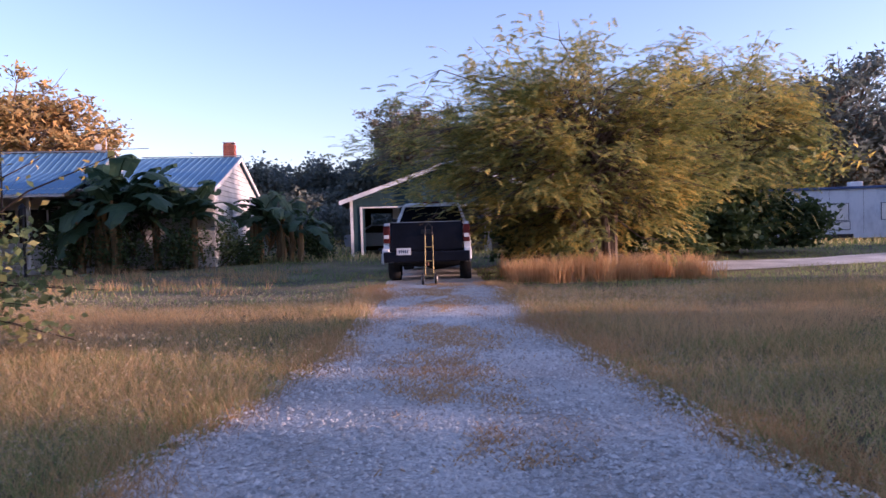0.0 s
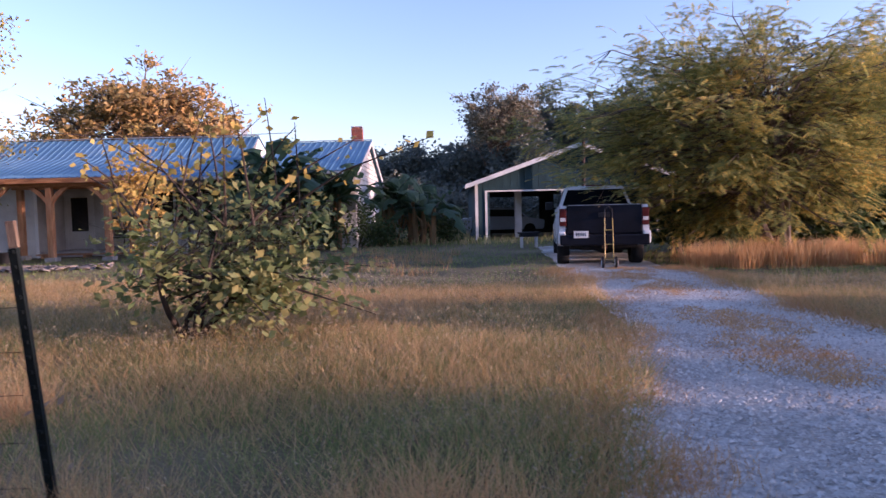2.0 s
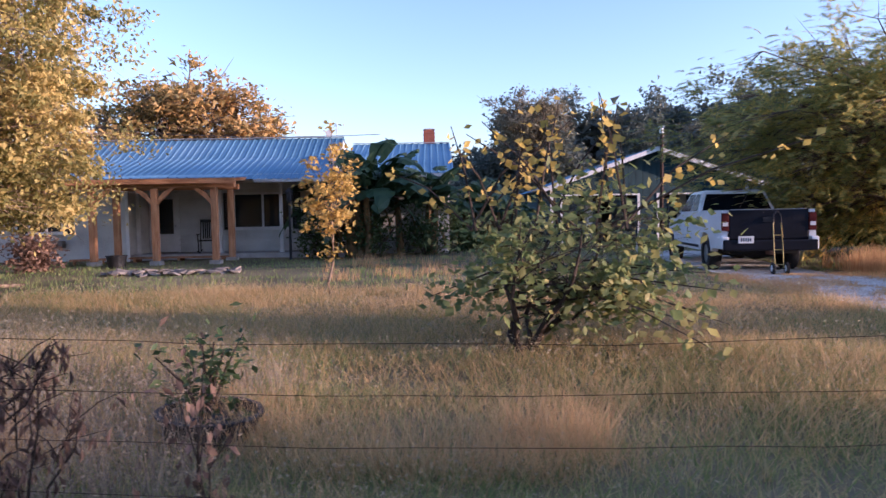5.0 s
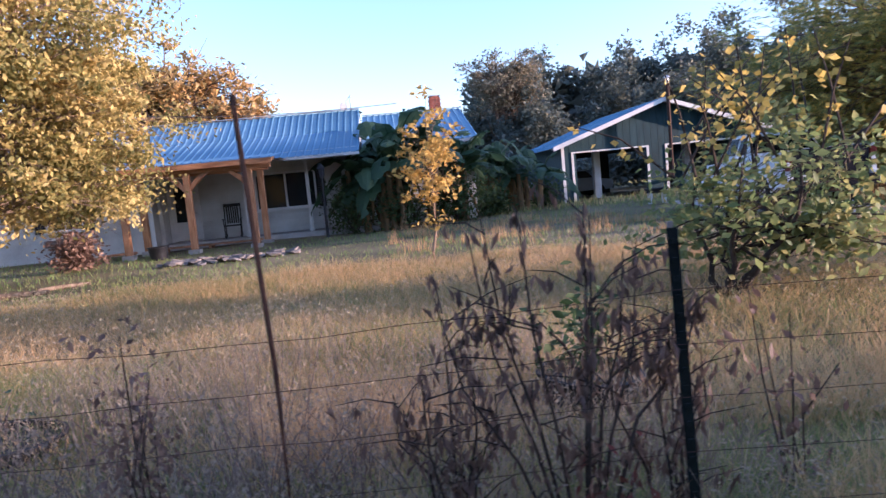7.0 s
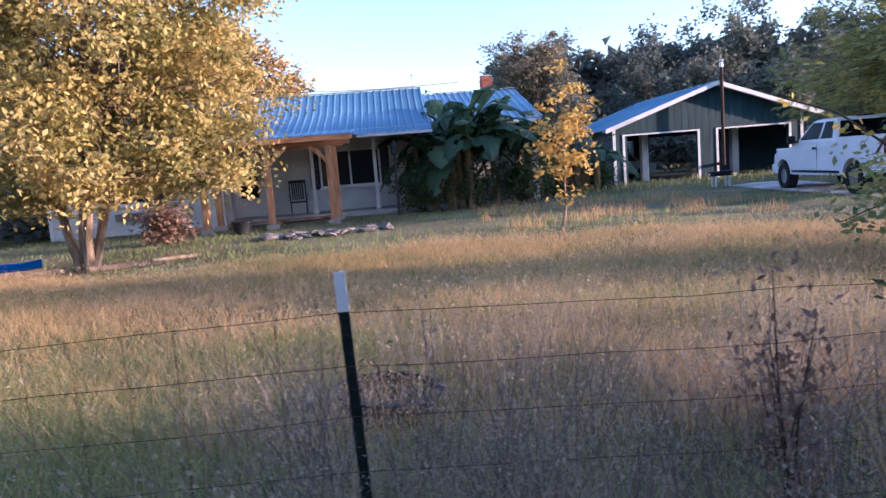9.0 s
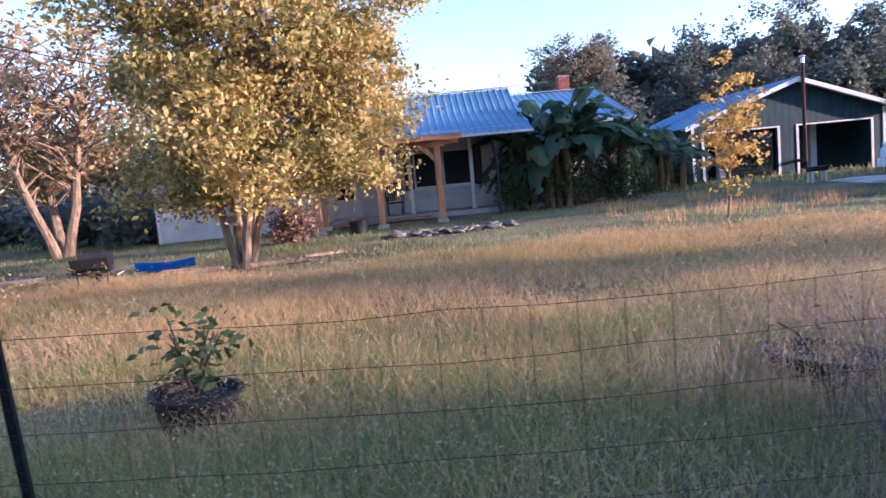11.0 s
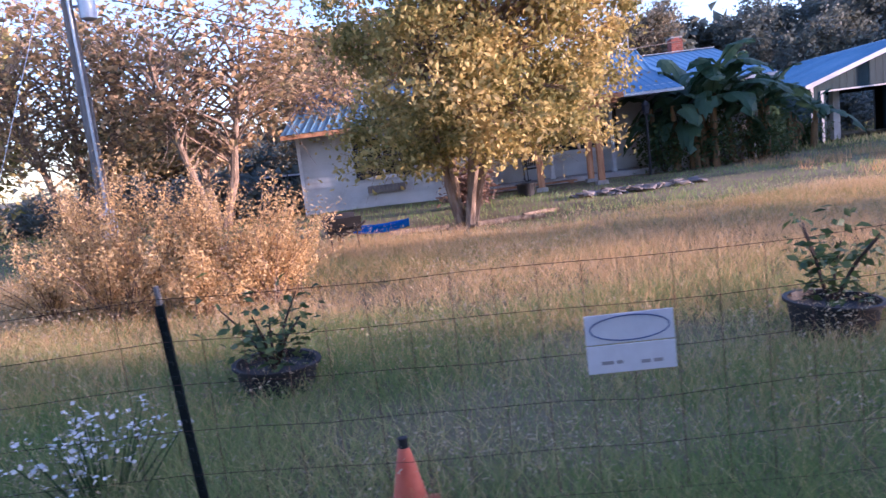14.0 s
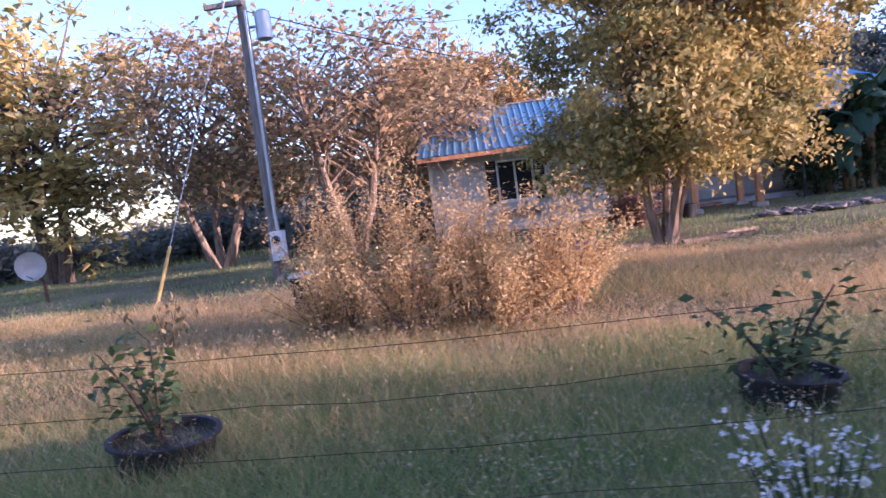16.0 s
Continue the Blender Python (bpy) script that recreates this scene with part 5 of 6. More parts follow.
# ---- trees ----
tree("locust_tree", (4.7, 16.6, gz(4.7, 16.6)), "broad honey locust with drooping feathery leaves, yellowing and painted sunlit gold", 4, (4.1, 17.2, 3.05), (4.6, 3.4, 2.55), 330, 18500, 0.31, M_LOCUST, 21, clump_r=0.52, style="frond", droop=0.28, trunk_r=0.13, fill=0.35, limb_r=0.22)
tree("locust_tree", (10.6, 22.5, gz(10.6, 22.5)), "tall locust behind, half turned to gold", 2, (10.6, 22.5, 3.9), (2.8, 2.4, 2.9), 140, 5200, 0.38, M_LOCUST, 22, clump_r=0.6, style="frond", droop=0.5, trunk_r=0.14, fill=0.4)
tree("maple_tree", (-16.93, 12.45, gz(-16.93, 12.45)), "multi-stemmed tree with golden autumn leaves low over the ground", 5, (-16.3, 12.9, 4.35), (2.9, 2.9, 3.05), 270, 72000, 0.115, M_GOLD, 23, skirt=75, bark=M_PALEBARK, clump_r=0.44, droop=0.7, trunk_r=0.075, fill=0.4, lean=0.8, fork=0.3)
tree("sapling", (-8.4, 11.15, gz(-8.4, 11.15)), "slender sapling with orange-yellow leaves and pale trunk", 1, (-8.35, 11.15, 1.75), (0.5, 0.5, 0.95), 60, 1150, 0.105, M_SAPLEAF, 24, bark=M_PALEBARK, clump_r=0.15, droop=-0.35, trunk_r=0.026, category="sapling", fill=0.3, lean=0.0, fork=0.35, limb_r=0.5)
rb = tree("redbud_shrub", (-5.5, 6.75, gz(-5.5, 6.75)), "sprawling redbud shrub with green and yellow heart-shaped leaves", 5, (-5.1, 6.8, 0.92), (1.3, 1.1, 0.82), 72, 1900, 0.105, M_REDBUD, 25, bark=M_BRANCH, clump_r=0.36, trunk_r=0.032, category="shrub", fill=0.3, lean=1.0, fork=0.12, limb_r=0.3)
rng = np.random.default_rng(77)
cs = []
for k in range(19):
    a = Vector((rng.uniform(-0.6, 1.2), rng.uniform(-0.5, 0.5), 1.2))
    e = Vector((a.x + rng.normal() * 0.7, a.y + rng.normal() * 0.3, rng.uniform(1.75, 2.6)))
    m = (a + e) / 2 + Vector((0, 0, 0.12))
    part("shoot", tube(bmesh.new(), [a, m, e], [0.014, 0.01, 0.004], 5, cap=False), M_BRANCH, rb)
    for t in rng.uniform(0.25, 1.0, 15):
        p = a.lerp(e, t) + Vector(rng.normal(size=3) * 0.05)
        cs.append(p)
lows = []
for k in range(16):
    a = Vector((rng.uniform(-0.3, 0.5), rng.uniform(-0.4, 0.4), rng.uniform(0.3, 0.8)))
    side = 1 if k < 14 else -0.5
    e = Vector((side * rng.uniform(1.0, 2.2), rng.normal() * 0.45, rng.uniform(0.12, 0.8)))
    m = (a + e) / 2 + Vector((0, 0, 0.18))
    part("low_branch", tube(bmesh.new(), [a, m, e], [0.014, 0.01, 0.004], 5, cap=False), M_BRANCH, rb)
    for t in rng.uniform(0.3, 1.0, 52):
        q = a.lerp(m, t * 2) if t < 0.5 else m.lerp(e, t * 2 - 1)
        lows.append(q + Vector(rng.normal(size=3) * 0.11))
leaves("low_leaves", np.array(lows), 0.1, M_REDBUD, rb, rng, 0.5, 0.85)
leaves("shoot_leaves", np.array(cs), 0.085, leafy("yellowing_heart_leaves", [(0.3, 0.27, 0.07), (0.6, 0.42, 0.09), (0.75, 0.56, 0.16)], 2, 0.5), rb, rng, 0.5, 0.9)
for x, y, top, r, s, n in ((-24.2, 18.8, 6.6, 3.2, 31, 4200), (-28.6, 19.5, 7.2, 3.4, 32, 4200), (-21.6, 22.5, 5.2, 2.2, 33, 2200)):
    tree("sumac_tree", (x, y, gz(x, y)), "open-branched tree with thin reddish-brown autumn leaves", 3, (x, y, top * 0.66), (r, r * 0.85, top * 0.36), 110, int(n * 1.15), 0.21, M_SUMAC, s, bark=M_PALEBARK, clump_r=0.8, trunk_r=0.13, fill=0.5, lean=1.2, fork=0.25)
for x, y, top, r, s, mt in ((-35.5, 21.5, 9.5, 3.8, 41, M_GOLD), (-40.5, 18.0, 10.0, 4.0, 43, M_AUTUMN)):
    tree("woodland_tree", (x, y, gz(x, y)), "tall leafy tree at the edge of the yard in evening light", 2, (x, y, top * 0.56), (r, r, top * 0.45), 130, 8000, 0.33, mt, s, clump_r=0.9, trunk_r=0.2, fill=0.45, near=False)
tree("oak_tree", (-24.0, 40.0, gz(-24, 40)), "broad tree behind the house with warm orange-brown leaves", 3, (-23.6, 40.0, 6.0), (6.6, 4.2, 3.9), 190, 16000, 0.36, M_AUTUMN, 49, near=False, clump_r=0.85, trunk_r=0.3, fill=0.5)
tree("oak_tree", (-36.0, 42.0, gz(-36, 42)), "broad tree behind the yard turning brown", 3, (-38, 44.0, 3.6), (5.0, 4.0, 3.0), 120, 8000, 0.45, M_AUTUMN, 46, near=False, clump_r=1.3, trunk_r=0.3, fill=0.5)
tree("oak_tree", (27.5, 42.0, gz(27.5, 42)), "dark tall tree behind the trailer", 2, (27.5, 42.0, 6.2), (5.6, 4.2, 4.6), 120, 9000, 0.45, M_HAZYLEAF, 47, near=False, clump_r=1.3, trunk_r=0.3, fill=0.4)
tree("oak_tree", (-1.0, 62.0, gz(-1, 62)), "tall wood-edge tree, brown and tan, with low sun painted into its leaves", 2, (-1.0, 62.0, 9.6), (3.5, 3.0, 3.0), 90, 9000, 0.3, M_LITLEAF, 50, near=False, clump_r=0.8, trunk_r=0.25, fill=0.4)
tree("oak_tree", (18.5, 38.0, gz(18.5, 38)), "yellowing tree behind the trailer", 2, (18.5, 38.0, 4.6), (4.4, 3.6, 3.4), 110, 8000, 0.42, M_LOCUST, 48, near=False, clump_r=1.1, trunk_r=0.25, fill=0.4)


def woods(name, spots, mat, seed, n_each, size, label, low=0.12):
    """Far trees: many clumped crowns joined into one mass of leaves."""
    rng = np.random.default_rng(seed)
    cs = []
    for x, y, h, r in spots:
        z0 = gz(x, y)
        for _ in range(34):
            d = rng.normal(size=3)
            d /= np.linalg.norm(d)
            c = np.array([x, y, z0 + h * (low + 1) / 2]) + d * [r, r * 0.8, h * (1 - low) / 2] * rng.uniform(0.3, 0.98)
            cs.append(c + rng.normal(size=(n_each // 34, 3)) * r * 0.17)
    c = np.concatenate(cs)
    c[:, 2] = np.maximum(c[:, 2], 0.3)
    return tagged(leaves(name, c, size, mat, None, rng, 0.1, 0.9, far_off=True), label, "woods", "", "stuff")


rng = np.random.default_rng(8)


def skyline(x):
    """Height of the wooded hill's skyline along its length."""
    return float(np.interp(x, [-45, -20, -8, -4, 0, 2, 8, 12, 20, 30, 60, 90], [7.0, 8.0, 9.0, 11.6, 14.6, 15.0, 13.4, 15.0, 17.0, 16.0, 14.0, 13.0]))


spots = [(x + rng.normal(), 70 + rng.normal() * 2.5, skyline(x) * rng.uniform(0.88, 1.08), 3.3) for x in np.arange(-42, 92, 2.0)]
woods("wooded_hill", spots, M_HAZYLEAF, 51, 3900, 0.36, "dark wooded hillside behind the farm in shade", 0.0)
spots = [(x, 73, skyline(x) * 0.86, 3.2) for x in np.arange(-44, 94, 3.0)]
woods("wooded_hill", spots, M_HAZYLEAF, 58, 700, 1.3, "dark inner mass of the wooded hillside", 0.0)
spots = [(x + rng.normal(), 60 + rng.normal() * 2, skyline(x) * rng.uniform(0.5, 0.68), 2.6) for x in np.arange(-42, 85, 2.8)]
woods("wood_edge", spots, M_HAZYLEAF, 52, 2400, 0.36, "dark edge of the woods behind the farm", 0.0)
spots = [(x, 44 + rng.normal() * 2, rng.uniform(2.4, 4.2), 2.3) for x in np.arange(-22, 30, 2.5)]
woods("thicket", spots, M_HAZYLEAF, 53, 1800, 0.26, "dark thicket behind the house and garage", 0.0)
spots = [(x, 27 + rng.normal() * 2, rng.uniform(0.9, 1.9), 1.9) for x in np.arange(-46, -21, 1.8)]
woods("thicket", spots, M_HAZYLEAF, 54, 1500, 0.27, "dark thicket at the yard's far edge", 0.0)
spots = [(x, 20 + 0.25 * (x - 6) + rng.normal() * 0.7, rng.uniform(1.6, 2.6), 1.2) for x in np.arange(3.0, 13.0, 1.1)]
woods("thicket", spots, M_BUSH, 55, 1400, 0.2, "dark brush under and behind the locust tree", 0.0)
# unseen trees added as shade casters: a low row across the road, and uneven groups to the east whose long shadows
# stripe the yard
rng = np.random.default_rng(9)


def roadside(x):
    """Height of the unseen tree row over the road, set so that its shadows end along the edge of the shaded verge."""
    return float(np.interp(x, [-30, 10, 28, 36, 48, 64, 90], [4.5, 6.2, 9.0, 8.8, 8.6, 8.6, 8.6]))


spots = [(x + rng.normal() * 0.3, -6.2 + rng.normal() * 0.3, roadside(x) * rng.uniform(0.94, 1.05), 1.3) for x in np.arange(-26, 90, 1.15)]
woods("shade_trees", spots, M_HAZYLEAF, 56, 1000, 0.4, "unseen row of trees across the road, added to shade the verge", 0.0)
# Stretches of unseen trees, sized to shade bands of yard and the garage front
EAST = ((0.6, 1.9, 8.4, 0.6), (5.3, 9.0, 5.6, 1.0), (-3.4, 3.6, 5.5, 0.9), (17.0, 22.6, 8.0, 1.2))
spots = []
for y0, y1, h, r in EAST:
    y = y0
    while y <= y1:
        spots.append((32 + rng.normal() * 1.2, y + rng.normal() * 0.15, h * rng.uniform(0.85, 1.06), r))
        y += r * 0.8
woods("shade_trees", spots, M_HAZYLEAF, 57, 1500, 0.35, "unseen slender trees added east of the yard to stripe it with shade", 0.0)


# ---- banana plants ----
def banana(name, x, y, h, n, ln, seed, label):
    rng = np.random.default_rng(seed)
    root = thing(name, pose(x, y, gz(x, y)), label, "banana plant", "banana plants by the house")
    for k in range(4):
        ox, oy = rng.normal() * 0.35, rng.normal() * 0.3
        part("stem", tube(bmesh.new(), [(ox, oy, -0.05), (ox * 1.1, oy, h * 0.3), (ox * 1.2, oy * 1.2, h * 0.6)], [0.13, 0.11, 0.07], 9), M_BANSTEM, root, smooth=True)
    for k in range(n):
        a = 2 * math.pi * k / n * 2.4 + rng.normal() * 0.3
        L = ln * rng.uniform(0.7, 1.15)
        rise = rng.uniform(0.05, 1.2)
        start = Vector((rng.normal() * 0.3, rng.normal() * 0.25, h * rng.uniform(0.5, 0.76)))
        d = Vector((math.cos(a), math.sin(a), 0))
        s = Vector((-math.sin(a), math.cos(a), 0))
        bm, rows, m = bmesh.new(), [], 9
        for i in range(m + 1):
            t = i / m
            c = start + d * L * (0.15 + 0.85 * t) * math.cos(0.75 * rise) + Vector((0, 0, L * (rise * t - (0.58 + 0.15 * (1.2 - rise)) * t * t)))
            w = L * 0.2 * (math.sin(math.pi * min(1, 0.06 + 0.94 * t)) ** 0.6) * (1 + 0.08 * rng.normal())
            tear = Vector((0, 0, -0.06 * L * rng.uniform(0.2, 1.6)))
            rows.append([bm.verts.new(c + s * w * 1.0 + tear), bm.verts.new(c + s * w * 0.5 + tear * 0.25), bm.verts.new(c), bm.verts.new(c - s * w * 0.5 + tear * 0.25), bm.verts.new(c - s * w + tear)])
        for p, q in zip(rows, rows[1:]):
            for j in range(4):
                if rng.uniform() > (0.3 if j in (0, 3) else 0.04):
                    bm.faces.new((p[j], q[j], q[j + 1], p[j + 1]))
        lf = part("leaf", bm, M_BANANA, root)
        part("midrib", tube(bmesh.new(), [start + d * L * (0.15 + 0.85 * t) * math.cos(0.75 * rise) + Vector((0, 0, -0.012 + L * (rise * t - (0.58 + 0.15 * (1.2 - rise)) * t * t))) for t in np.linspace(0, 1, 7)], [0.03, 0.026, 0.022, 0.018, 0.013, 0.009, 0.004], 5), M_BANANA, lf)
    bm = bmesh.new()
    for k in range(9):
        a = rng.uniform(0, 6.28)
        p = Vector((rng.normal() * 0.3, rng.normal() * 0.25, h * rng.uniform(0.3, 0.5)))
        q = p + Vector((math.cos(a) * 0.3, math.sin(a) * 0.3, -h * 0.25))
        tube(bm, [p, (p + q) / 2 + Vector((0.06, 0, 0.05)), q], [0.02, 0.05, 0.03], 5)
    part("dead_leaves", bm, M_BANSTEM, root)


banana("banana_plant", -10.3, 21.4, 3.3, 30, 1.8, 61, "tall clump of banana plants with torn dark green leaves")
banana("banana_plant", -9.3, 21.5, 3.75, 36, 2.1, 62, "tall clump of banana plants with torn dark green leaves")
banana("banana_plant", -7.9, 22.0, 3.1, 28, 1.9, 63, "clump of banana plants beside the house")
banana("banana_plant", -5.9, 26.0, 2.7, 22, 1.75, 64, "low clump of banana plants beyond the gable")
banana("banana_plant", -4.9, 25.6, 2.3, 20, 1.6, 65, "low clump of banana plants near the garage")
for x, y, h, r, s in ((-10.9, 21.0, 1.5, 0.9, 1), (-9.4, 21.2, 1.5, 1.0, 8), (-7.7, 21.8, 1.5, 1.0, 9), (-7.0, 23.4, 1.7, 0.9, 2), (-5.2, 27.0, 1.6, 1.0, 3), (-4.0, 26.8, 1.2, 0.8, 4), (-6.3, 24.3, 1.0, 0.8, 6), (-16.9, 16.0, 0.9, 0.6, 7)):
    rngb = np.random.default_rng(100 + s)
    b = thing("shrub", pose(x, y, gz(x, y)), "dark green leafy shrub growing against the house", "shrub")
    for k in range(8):
        e = rngb.normal(size=3) * [r * 0.5, r * 0.5, h * 0.2] + [0, 0, h * 0.7]
        part("stem", tube(bmesh.new(), [(0, 0, -0.05), tuple(e * 0.5), tuple(e)], [0.02, 0.014, 0.005], 5, cap=False), M_BRANCH, b)
    c = rngb.normal(size=(1500, 3)) * [r * 0.42, r * 0.42, h * 0.26] + [0, 0, h * 0.5]
    c[:, 2] = np.abs(c[:, 2])
    leaves("foliage", c, 0.13, M_BUSH if s != 7 else M_DEADLEAF, b, rngb, 0.2)

# ---- tubs with plants in the front yard ----
for x, y, r, h, plant, s in ((-14.55, 4.0, 0.27, 0.28, 0.5, 1), (-18.0, 4.0, 0.27, 0.26, 0.5, 2), (-21.45, 3.75, 0.3, 0.28, 0.55, 3), (-7.55, 4.0, 0.3, 0.26, 0.45, 4), (-10.85, 3.9, 0.3, 0.24, 0.16, 5)):
    rngb = np.random.default_rng(200 + s)
    tub(pose(x, y, gz(x, y) - 0.07, 0, 4, 0), r, h, "black plastic tub sunk in the rough grass")
    p = thing("potted_plant", pose(x, y, gz(x, y) + h * 0.8 - 0.07), "leafy dark green plant growing in a black tub", "plant")
    cs = []
    for k in range(5 if plant > 0.2 else 1):
        e = Vector((rngb.normal() * 0.16 - 0.05, rngb.normal() * 0.14, plant * rngb.uniform(0.6, 1.1)))
        part("stem", tube(bmesh.new(), [(0, 0, -0.02), e * 0.5 + Vector((0, 0, 0.04)), e], [0.012, 0.009, 0.004], 5), M_BRANCH, p)
        for t in np.linspace(0.15, 1, 42 if plant > 0.2 else 10):
            cs.append(e * t + Vector(rngb.normal(size=3) * 0.09))
    leaves("foliage", np.array(cs), 0.085, M_BUSH, p, rngb, 0.15, 0.5)

# ---- dead brown weeds by the fence ----
def dead_weed(x, y, h, spread, n_stems, n_leaf, seed, mat, label, size=0.07):
    rng = np.random.default_rng(seed)
    w = thing("dead_weed", pose(x, y, gz(x, y) - 0.02), label, "weed")
    cs = []
    for k in range(n_stems):
        e = np.array([rng.normal() * spread, rng.normal() * spread * 0.6, h * rng.uniform(0.55, 1.05)])
        m = e * [0.45, 0.45, 0.55] + rng.normal(size=3) * 0.03
        part("stem", tube(bmesh.new(), [(rng.normal() * 0.03, rng.normal() * 0.03, 0), tuple(m), tuple(e)], [0.003, 0.0025, 0.0012] if mat == M_WEED else [0.005, 0.004, 0.002], 5, cap=False), M_STRAW if n_leaf < 20 else M_DRYSTEM if mat == M_WEED else M_BRANCH, w)
        for j in range(n_leaf // n_stems):
            t = rng.uniform(0.15, 1.05)
            q = m * t / 0.55 if t < 0.55 else m + (e - m) * (t - 0.55) / 0.45
            cs.append(q + rng.normal(size=3) * [0.06, 0.06, 0.03])
    leaves("dry_leaves", np.array(cs), size, mat, w, rng, 1.4, 0.45)


def candelabra_weed(x, y, h, reach, seed, label, stems=7, size=0.062):
    """A dead weed: stems that curve up and out, side twigs, and curled leaves that hang straight down."""
    rng = np.random.default_rng(seed)
    w = thing("dead_weed", pose(x, y, gz(x, y) - 0.02), label, "weed")
    cs = []
    for k in range(stems):
        u = -1 + 2 * (k + 0.5) / stems + rng.normal() * 0.08
        top = Vector((u * reach, rng.normal() * reach * 0.4, h * (1.02 - 0.3 * abs(u) + rng.normal() * 0.05)))
        foot = Vector((u * 0.05, rng.normal() * 0.03, 0))
        knee = Vector((u * reach * 0.45, top.y * 0.4, h * rng.uniform(0.3, 0.45)))
        line = [foot, foot.lerp(knee, 0.5) + Vector((0, 0, 0.03)), knee, knee.lerp(top, 0.5) + Vector((u * 0.05, 0, -0.03)), top]
        st = part("stem", tube(bmesh.new(), line, [0.007, 0.0065, 0.0055, 0.004, 0.002], 5, cap=False), M_BRANCH, w)
        for q in range(7):
            t = rng.uniform(0.25, 0.97)
            a = knee.lerp(top, (t - 0.4) / 0.6) if t > 0.4 else foot.lerp(knee, t / 0.4)
            e = a + Vector((rng.normal() * 0.13, rng.normal() * 0.09, rng.uniform(0.02, 0.14)))
            part("twig", tube(bmesh.new(), [a, (a + e) / 2 + Vector((0, 0, 0.02)), e], [0.003, 0.0022, 0.001], 4, cap=False), M_BRANCH, st)
            for m in range(5):
                p = a.lerp(e, rng.uniform(0.3, 1.05))
                cs.append((p.x + rng.normal() * 0.012, p.y + rng.normal() * 0.012, p.z - size * 0.5))
        for m in range(20):
            t = rng.uniform(0.05, 1.0)
            p = knee.lerp(top, t) if rng.uniform() < 0.75 else foot.lerp(knee, t)
            cs.append((p.x + rng.normal() * 0.015, p.y + rng.normal() * 0.015, p.z - size * 0.5))
    leaves("hanging_leaves", np.array(cs), size, M_DEADLEAF, w, rng, 2.6, 0.26, 0.6)


candelabra_weed(-7.95, 2.3, 1.32, 0.46, 71, "dead dark brown weed with hanging curled leaves at the fence", 9)
candelabra_weed(-8.35, 2.45, 0.85, 0.2, 75, "dead dark brown weed with hanging curled leaves at the fence", 5)
candelabra_weed(-7.6, 2.45, 0.95, 0.2, 76, "dead dark brown weed with hanging curled leaves at the fence", 5)
dead_weed(-7.95, 2.25, 0.4, 0.16, 9, 140, 77, M_REDLEAF, "low reddish weed at the foot of the dead stalks", 0.06)
dead_weed(-9.33, 2.42, 0.95, 0.07, 7, 560, 73, M_DEADLEAF, "narrow dead dark brown weed standing in dry grass", 0.04)
dead_weed(-7.05, 2.73, 0.85, 0.08, 5, 90, 74, M_DEADLEAF, "dead weed stalk bent over at the top", 0.06)
for k in range(34):
    rngk = np.random.default_rng(300 + k)
    x = -8.2 - 3.0 * rngk.uniform() ** 0.9
    dead_weed(x, 1.75 + 1.5 * rngk.uniform(), rngk.uniform(0.42, 0.85), 0.17, 9, 330, 300 + k, M_WEED, "grey-brown dry weed in the roadside verge", 0.021)
for k in range(4):
    rngk = np.random.default_rng(400 + k)
    dead_weed(-4.0 - 0.9 * rngk.uniform(), 1.9 + 0.4 * rngk.uniform(), rngk.uniform(0.5, 0.75), 0.3, 4, 12, 400 + k, M_WEED, "pale dry stalk beside the mailbox", 0.04)
# pinkish dry bush and small red sapling, flowers
for k, (x, y, h) in enumerate(((-20.9, 7.4, 1.6), (-20.4, 7.1, 1.25), (-19.8, 7.3, 1.15), (-19.3, 7.2, 1.2), (-21.3, 7.6, 1.35), (-18.95, 7.5, 0.85), (-21.7, 8.0, 1.45), (-20.1, 7.6, 1.5), (-19.0, 7.0, 0.95), (-20.6, 6.7, 0.8), (-19.6, 6.7, 0.75), (-21.5, 7.0, 0.9))):
    rngk = np.random.default_rng(500 + k)
    b = thing("dry_bush", pose(x, y, gz(x, y) - 0.02), "bushy dry plant with pinkish-tan seed plumes", "bush")
    cs = []
    for s in range(22):
        e = np.array([rngk.normal() * 0.3, rngk.normal() * 0.24, h * rngk.uniform(0.5, 1.15)])
        part("stem", tube(bmesh.new(), [(rngk.normal() * 0.08, rngk.normal() * 0.08, 0), tuple(e * [0.5, 0.5, 0.6]), tuple(e)], [0.008, 0.006, 0.003], 4, cap=False), M_OLDWOOD, b)
        for t in rngk.uniform(0.3, 1.1, 170):
            cs.append(e * [t, t, t] + rngk.normal(size=3) * 0.055)
    leaves("foliage", np.array(cs), 0.042, M_PINK, b, rngk, -0.6, 0.4)
dead_weed(-23.3, 7.0, 0.62, 0.25, 8, 90, 81, M_SUMAC, "small red-leaved sapling in the grass", 0.12)
rngk = np.random.default_rng(82)
fl = thing("aster_clump", pose(-18.4, 2.65, gz(-18.4, 2.65)), "clump of small white asters in the grass", "flowers")
cs = []
for k in range(46):
    e = np.array([rngk.normal() * 0.16, rngk.normal() * 0.15, rngk.uniform(0.15, 0.38)])
    part("stem", tube(bmesh.new(), [(e[0] * 0.4, e[1] * 0.4, 0), tuple(e)], [0.004, 0.002], 4, cap=False), M_BUSH, fl)
    for j in range(6):
        cs.append(e + rngk.normal(size=3) * [0.024, 0.03, 0.014])
leaves("blossom", np.array(cs), 0.026, M_PETAL, fl, rngk, 0.0, 0.8)


